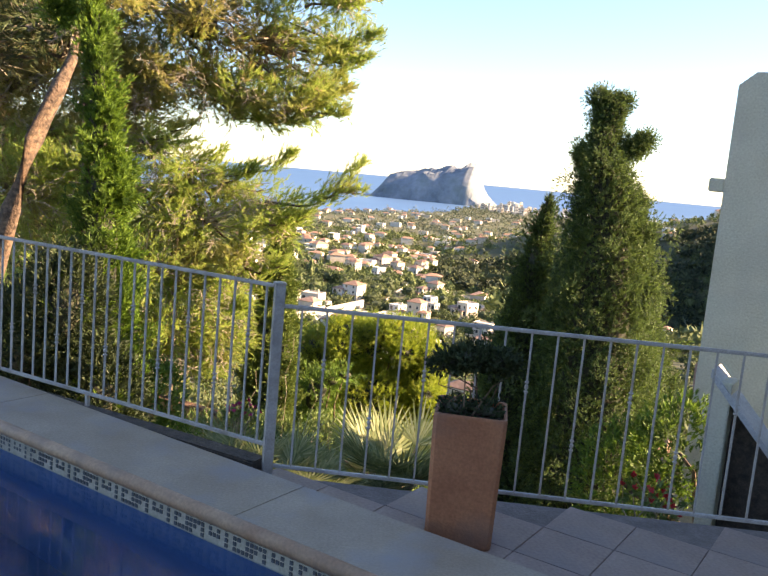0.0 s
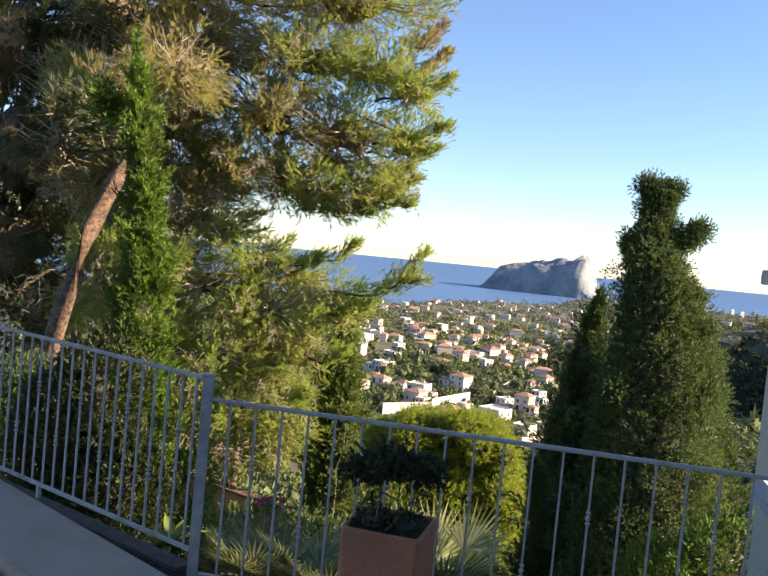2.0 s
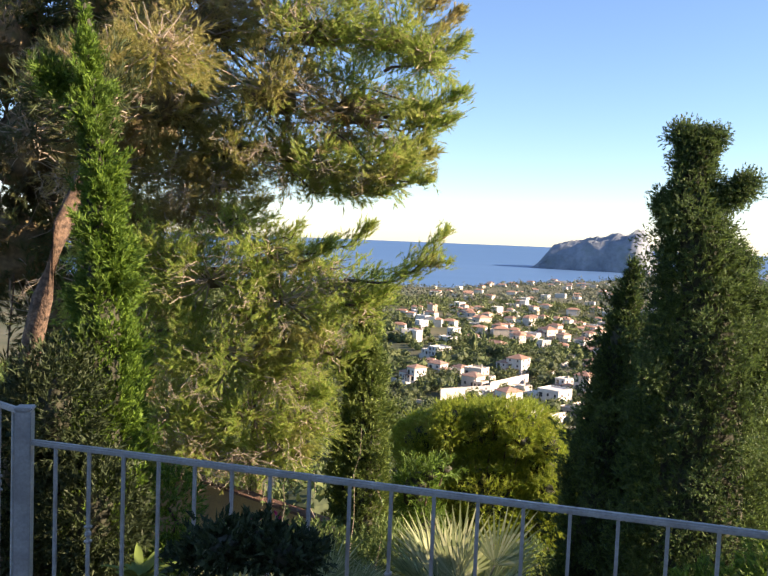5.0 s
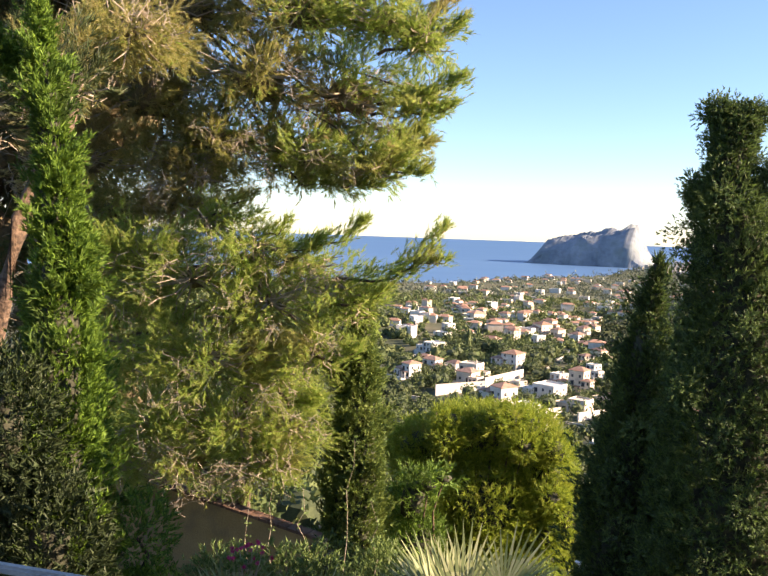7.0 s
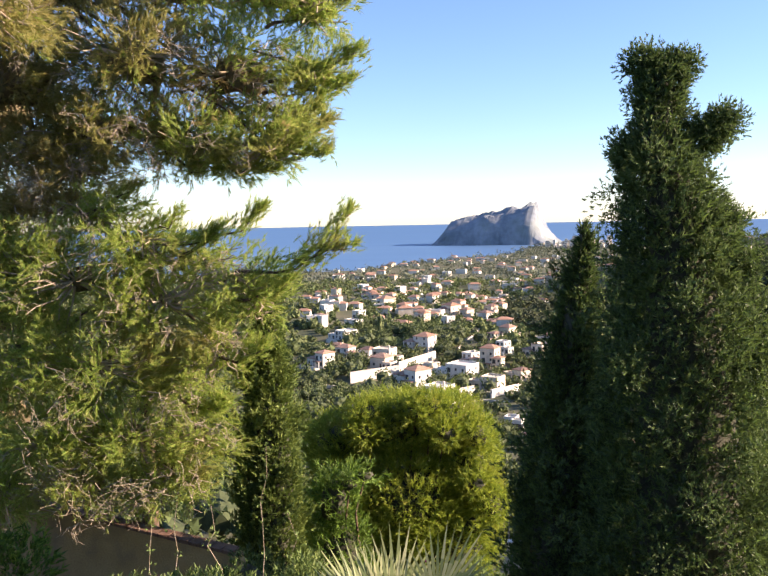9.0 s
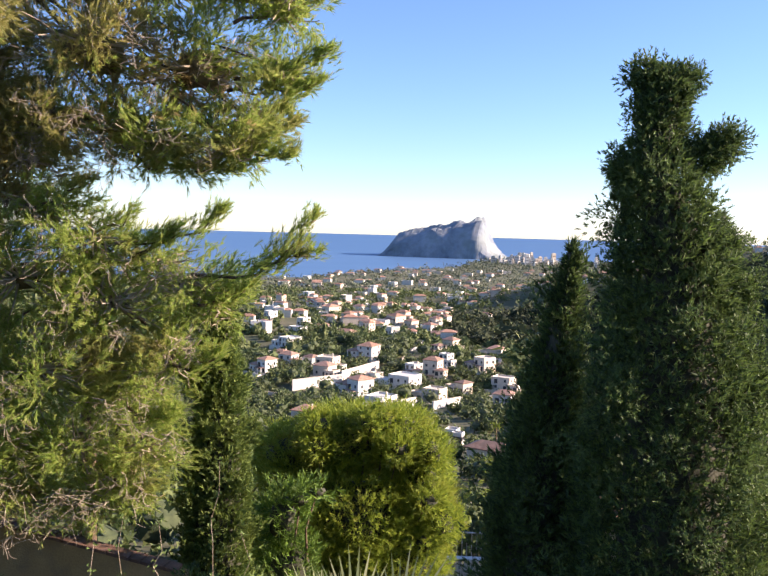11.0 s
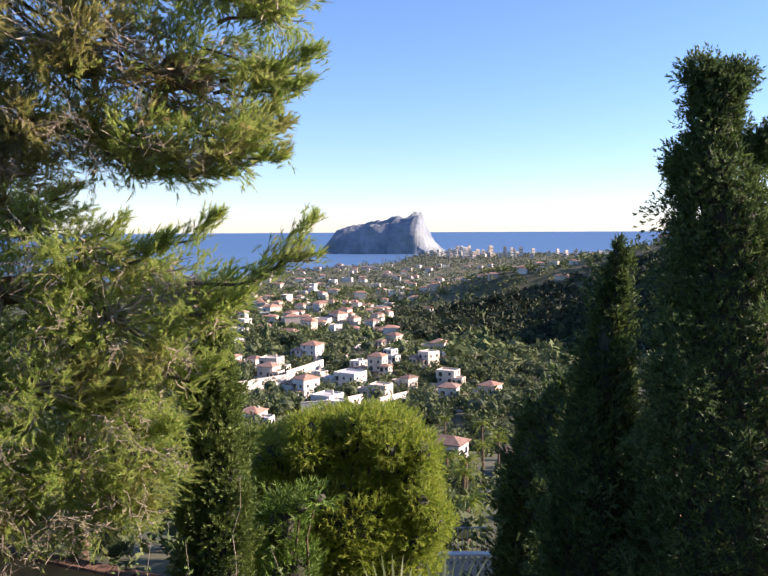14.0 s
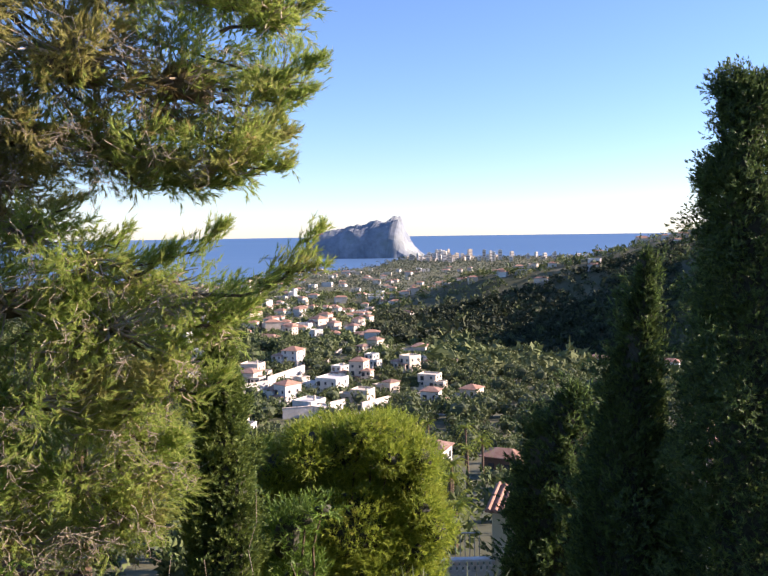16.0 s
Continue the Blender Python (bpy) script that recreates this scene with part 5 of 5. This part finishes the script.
part("sill", one_box(-0.04, 0.6, -0.05, 0.05, 2.22, 2.27, 0.006), M_WHITE_METAL, grille)
for i in range(7):
    part("slat", one_box(0.09 * i, 0.09 * i + 0.03, -0.02, 0.02, 2.275, 3.06), M_WHITE_METAL, grille)
stair = tagged(new("wall_stair"), "sloping stair wall with a grey concrete capping", "wall", "", "structure")
stair.matrix_basis = pose(3.10, 7.46, 0, 0, 0, AXIS)
bm = bmesh.new()
vs = []
for x_, z_ in ((-0.03, 0.19), (1.3, -1.25)):
    for y_ in (-0.06, 0.34):
        for t_ in (0.0, -0.07):
            vs.append(bm.verts.new((x_, y_, z_ + t_)))
for q in ((0, 4, 6, 2), (1, 3, 7, 5), (0, 1, 5, 4), (2, 6, 7, 3), (0, 2, 3, 1), (4, 5, 7, 6)):
    bm.faces.new([vs[i] for i in q])
bmesh.ops.recalc_face_normals(bm, faces=bm.faces)
part("capping", bm, M_CONC, stair, "smooth grey concrete capping")
part("pier", one_box(0.0, 0.16, -0.02, 0.3, -4, 0.09, 0.01), M_CREAM, stair)
# solid panel in dark soil colour, painted as the shade under the stair
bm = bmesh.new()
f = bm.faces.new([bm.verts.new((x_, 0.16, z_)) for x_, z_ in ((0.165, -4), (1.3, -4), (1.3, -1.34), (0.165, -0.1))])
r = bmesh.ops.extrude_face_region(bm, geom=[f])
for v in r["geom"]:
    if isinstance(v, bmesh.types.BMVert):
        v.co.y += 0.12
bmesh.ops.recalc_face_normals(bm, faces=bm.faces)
part("infill", bm, M_SOIL, stair, "solid infill coloured dark as the shaded opening under the stair")

# blocks out of view, added and sized for the shadow they cast on the terrace
main = thing("villa", 0, 0, 0, "unseen cream villa block, added to shade the pool terrace", "house")
part("wall", one_box(4.35, 12, -8, 4.9, -2, 3.3), M_CREAM, main)
part("upper_shade_wall", one_box(6.5, 12, -8, 6.9, -2, 5.6), M_CREAM, main)
# unseen block, added only to keep sun off the stair capping
part("stair_shade_block", one_box(4.7, 6.4, 6.4, 7.7, -3, 1.5), M_CREAM, main)
part("roof", one_box(6.3, 12.3, -8.2, 7.1, 5.604, 5.8), M_ROOF, main)
part("terrace_roof", one_box(4.3, 6.49, -8.05, 4.95, 3.304, 3.45), M_CONC, main)

# ---- garden wall below, and the neighbours' houses ----
gw = thing("garden_wall", -6.0, 17.9, -3.45, "brown rendered garden wall with a brick edge", "wall", "", "", -14)
gw.matrix_basis = pose(-6.0, 17.9, -3.55, 0, 6.5, -14)
part("masonry", one_box(-3.4, 3.5, 0, 0.22, -2.6, 0.0), M_BROWN, gw)
bk = bmesh.new()
box(bk, -0.1, 0.1, -0.03, 0.25, 0.004, 0.06, 0.006)
bk_me = bpy.data.meshes.new("brick")
bk.to_mesh(bk_me)
bk.free()
bk_me.materials.append(M_BRICK)
for i in range(23):
    put("brick", bk_me, gw, "", pose(-1.38 + 0.21 * i, 0, 0))


def tiled_roof(parent, length, run, rise, z, rows, name="roof"):
    """A single tiled slope, falling towards -y, with rounded tile courses."""
    rf = part(name, one_box(0, length, 0, run, -0.12, -0.02), M_ROOF, parent)
    rf.matrix_basis = Matrix.Translation((0, 0, z)) @ Euler((math.atan2(rise, run), 0, 0)).to_matrix().to_4x4()
    bm = bmesh.new()
    tube(bm, [(0, -0.05, 0.0), (0, run + 0.02, 0.0)], [0.085, 0.075], 8)
    me = bpy.data.meshes.new("tile")
    bm.to_mesh(me)
    bm.free()
    me.materials.append(M_ROOF)
    for i in range(rows):
        put("tile", me, rf, "", pose(length * (i + 0.5) / rows, 0, 0))
    return rf


nh = thing("house", 6.1, 36.5, -10.3, "yellow rendered outbuilding with a brown tiled roof", "house", "", "", -24)
part("wall", one_box(0, 7, 0, 1.8, -6, 0.75), M_YELLOW, nh)
tiled_roof(nh, 7.4, 2.3, 0.42, 0.95, 26).location = Vector((-0.2, -0.4, 0.95))
part("window", one_box(2.2, 3.2, -0.06, 0.1, -1.2, 0.2), M_GLASS, nh)
part("window", one_box(4.6, 5.6, -0.06, 0.1, -1.2, 0.2), M_GLASS, nh)
tw_ = thing("terrace_wall", 2.75, 36.6, -11.75, "low pierced terrace wall with a pale edge", "wall", "", "", -3)
part("masonry", one_box(0, 3.4, 0, 0.2, -4, -0.22), M_BEIGE, tw_)
part("capping", one_box(-0.05, 3.45, -0.05, 0.25, 0.204, 0.3), M_WHITE, tw_)
for row in range(2):
    for i in range(14):
        u = 0.02 + 0.245 * i + 0.11 * row
        part("block", one_box(u, u + 0.14, 0.01, 0.19, -0.216 + 0.21 * row, -0.016 + 0.21 * row), M_BEIGE, tw_)
part("top_rail", one_box(0, 3.0, 1.3, 1.36, 0.85, 0.9), M_STEEL, tw_)
for i in range(16):
    part("baluster", one_box(0.2 * i, 0.2 * i + 0.03, 1.31, 1.34, -0.6, 0.85), M_STEEL, tw_)
# houses and garden walls on the slope between the terrace and the village
for x, y, w, d, h, turn, wm, rf, rm, label in ((14.6, 54, 5.5, 4.5, 3.2, -12, M_BEIGE, "hip", M_CLAY, "low beige house under a dark brown tiled roof"), (28.8, 133, 6, 4.5, 3.0, -30, M_BRICK, "hip", M_ROOF, "small red house with a red tiled roof"),
                                               (19.5, 158, 8.5, 5, 3.0, -30, M_WHITE, "hip", M_CLAY, "white cottage with a brown tiled roof")):
    house(x, y, w, d, h, turn, wm, rf, label, roof_mat=rm)
for x0, y0, x1, y1 in ((15.9, 139.3, 20.0, 143.3), (15.0, 120.8, 18.8, 122.6), (7.7, 94.6, 10.1, 93.6)):
    wl = thing("garden_wall", x0, y0, float(land(x0, y0)), "pale terrace wall among the palms", "wall", "garden walls below", "", math.degrees(math.atan2(y1 - y0, x1 - x0)))
    part("masonry", one_box(0, math.hypot(x1 - x0, y1 - y0), -0.2, 0.2, -3, 1.2), M_BEIGE, wl)
rh = thing("house", 12.0, 29.2, -7.6, "white house with a bright red ribbed tile roof", "house", "", "", -20)
part("wall", one_box(0, 7, 0.3, 5, -7, 0.5), M_WHITE, rh)
tiled_roof(rh, 7.4, 5.0, 2.3, 0.5, 30).location = Vector((-0.3, -0.2, 0.5))


def palm_tree(x, y, h, seed, label):
    """A date palm: ringed trunk and arching fronds."""
    g = np.random.default_rng(seed)
    z = float(land(x, y))
    ob = thing("palm_tree", x, y, z, label, "palm", "palms below the village")
    part("trunk", tube(bmesh.new(), [(0, 0, -0.5), (0.1, 0, h * 0.5), (0, 0.1, h)], [0.22, 0.17, 0.2], 8), M_BARK, ob)
    T = []
    for i in range(30):
        a, up = g.uniform(0, 2 * math.pi), g.uniform(-0.2, 1.4)
        d = np.array([math.cos(a), math.sin(a), 0])
        sd = np.array([-math.sin(a), math.cos(a), 0])
        l_ = g.uniform(1.6, 2.2)
        for k in range(24):
            t = (k + 1) / 24
            c = np.array([0, 0, h]) + d * l_ * t * (1 - 0.15 * up) + np.array([0, 0, l_ * (up * t - 0.9 * t * t)])
            for s_ in (-1, 1):
                T.append([c, c + d * 0.07, c + sd * s_ * 0.42 * (1.1 - t * 0.6) + d * 0.25 - np.array([0, 0, 0.1])])
    put("fronds", triangles("fronds", np.array(T), M_BUSH), ob)


for i, (x, y, h) in enumerate(((25.4, 149, 7.0), (26, 137, 6.0), (11.7, 82, 4.5), (20, 118, 6.0), (22, 174, 7.0), (7.4, 70, 3.6), (9.0, 63, 3.2), (14, 95, 5.0), (24, 127, 6.0), (13, 104, 5.0))):
    palm_tree(x, y, h, 300 + i, "green palm with arching fronds below the village")

# ---- pieces: terrace tiles and the pool's mosaic ----
TS = 0.40
tm = bpy.data.meshes.new("tile")
bm = one_box(-TS / 2 + 0.002, TS / 2 - 0.002, -TS / 2 + 0.002, TS / 2 - 0.002, -0.02, 0.0, 0.002)
bm.to_mesh(tm)
bm.free()
tm.materials.append(M_TILE)
count = 0
for i in range(-12, 24):
    for j in range(0, 16):
        s, n = TS * (i + 0.5) - 0.4, 3.40 + TS * (j + 0.5)
        x, y = sn(s, n)
        if x < 4.1 and y < RAIL_Y0 + RAIL_SLOPE * x + 0.0 and n > 3.5 and count < 260:
            put("tile", tm, terrace, "", pose(x, y, FLOOR, 0, 0, AXIS))
            count += 1
MOTIF = ["XXXX.XXXXX.X..X", "X....X...X.XX.X", "X.XX.X.X.X.XXXX", "X..X.X.XXX.X.XX", "XXXX.X.....X..X"]
MS = 0.028
dark = bpy.data.meshes.new("mosaic")
bm = one_box(-MS * 0.34, MS * 0.34, -0.004, 0.004, -MS * 0.34, MS * 0.34)
bm.to_mesh(dark)
bm.free()
dark.materials.append(M_DARK_TILE)
band = part("tile_band", along(one_box(S0, S1 - 0.002, N1 - 0.004, N1 - 0.001, -0.215, -0.056)), M_PALE_TILE, pool, "pale mosaic band with a dark key pattern")
rest = []
cols = int((S1 - S0) / MS)
made = 0
for c in range(cols):
    for r_ in range(5):
        if MOTIF[r_][c % 15] == "X":
            s = S1 - MS * (c + 0.5)
            x, y = sn(s, N1 - 0.006)
            zz = -0.072 - MS * r_
            if c > 22 and made < 290:
                put("tile", dark, band, "", pose(x, y, zz, 0, 0, AXIS))
                made += 1
            else:
                rest.append((s, zz))
bm = bmesh.new()
for s, zz in rest:
    h_ = MS * 0.34
    q = [bm.verts.new((*sn(s + a * h_, N1 - 0.010), zz + b * h_)) for a, b in ((-1, -1), (1, -1), (1, 1), (-1, 1))]
    bm.faces.new(q)
tagged(part("further_tiles", bm, M_DARK_TILE, band), "", "", "", "stuff")
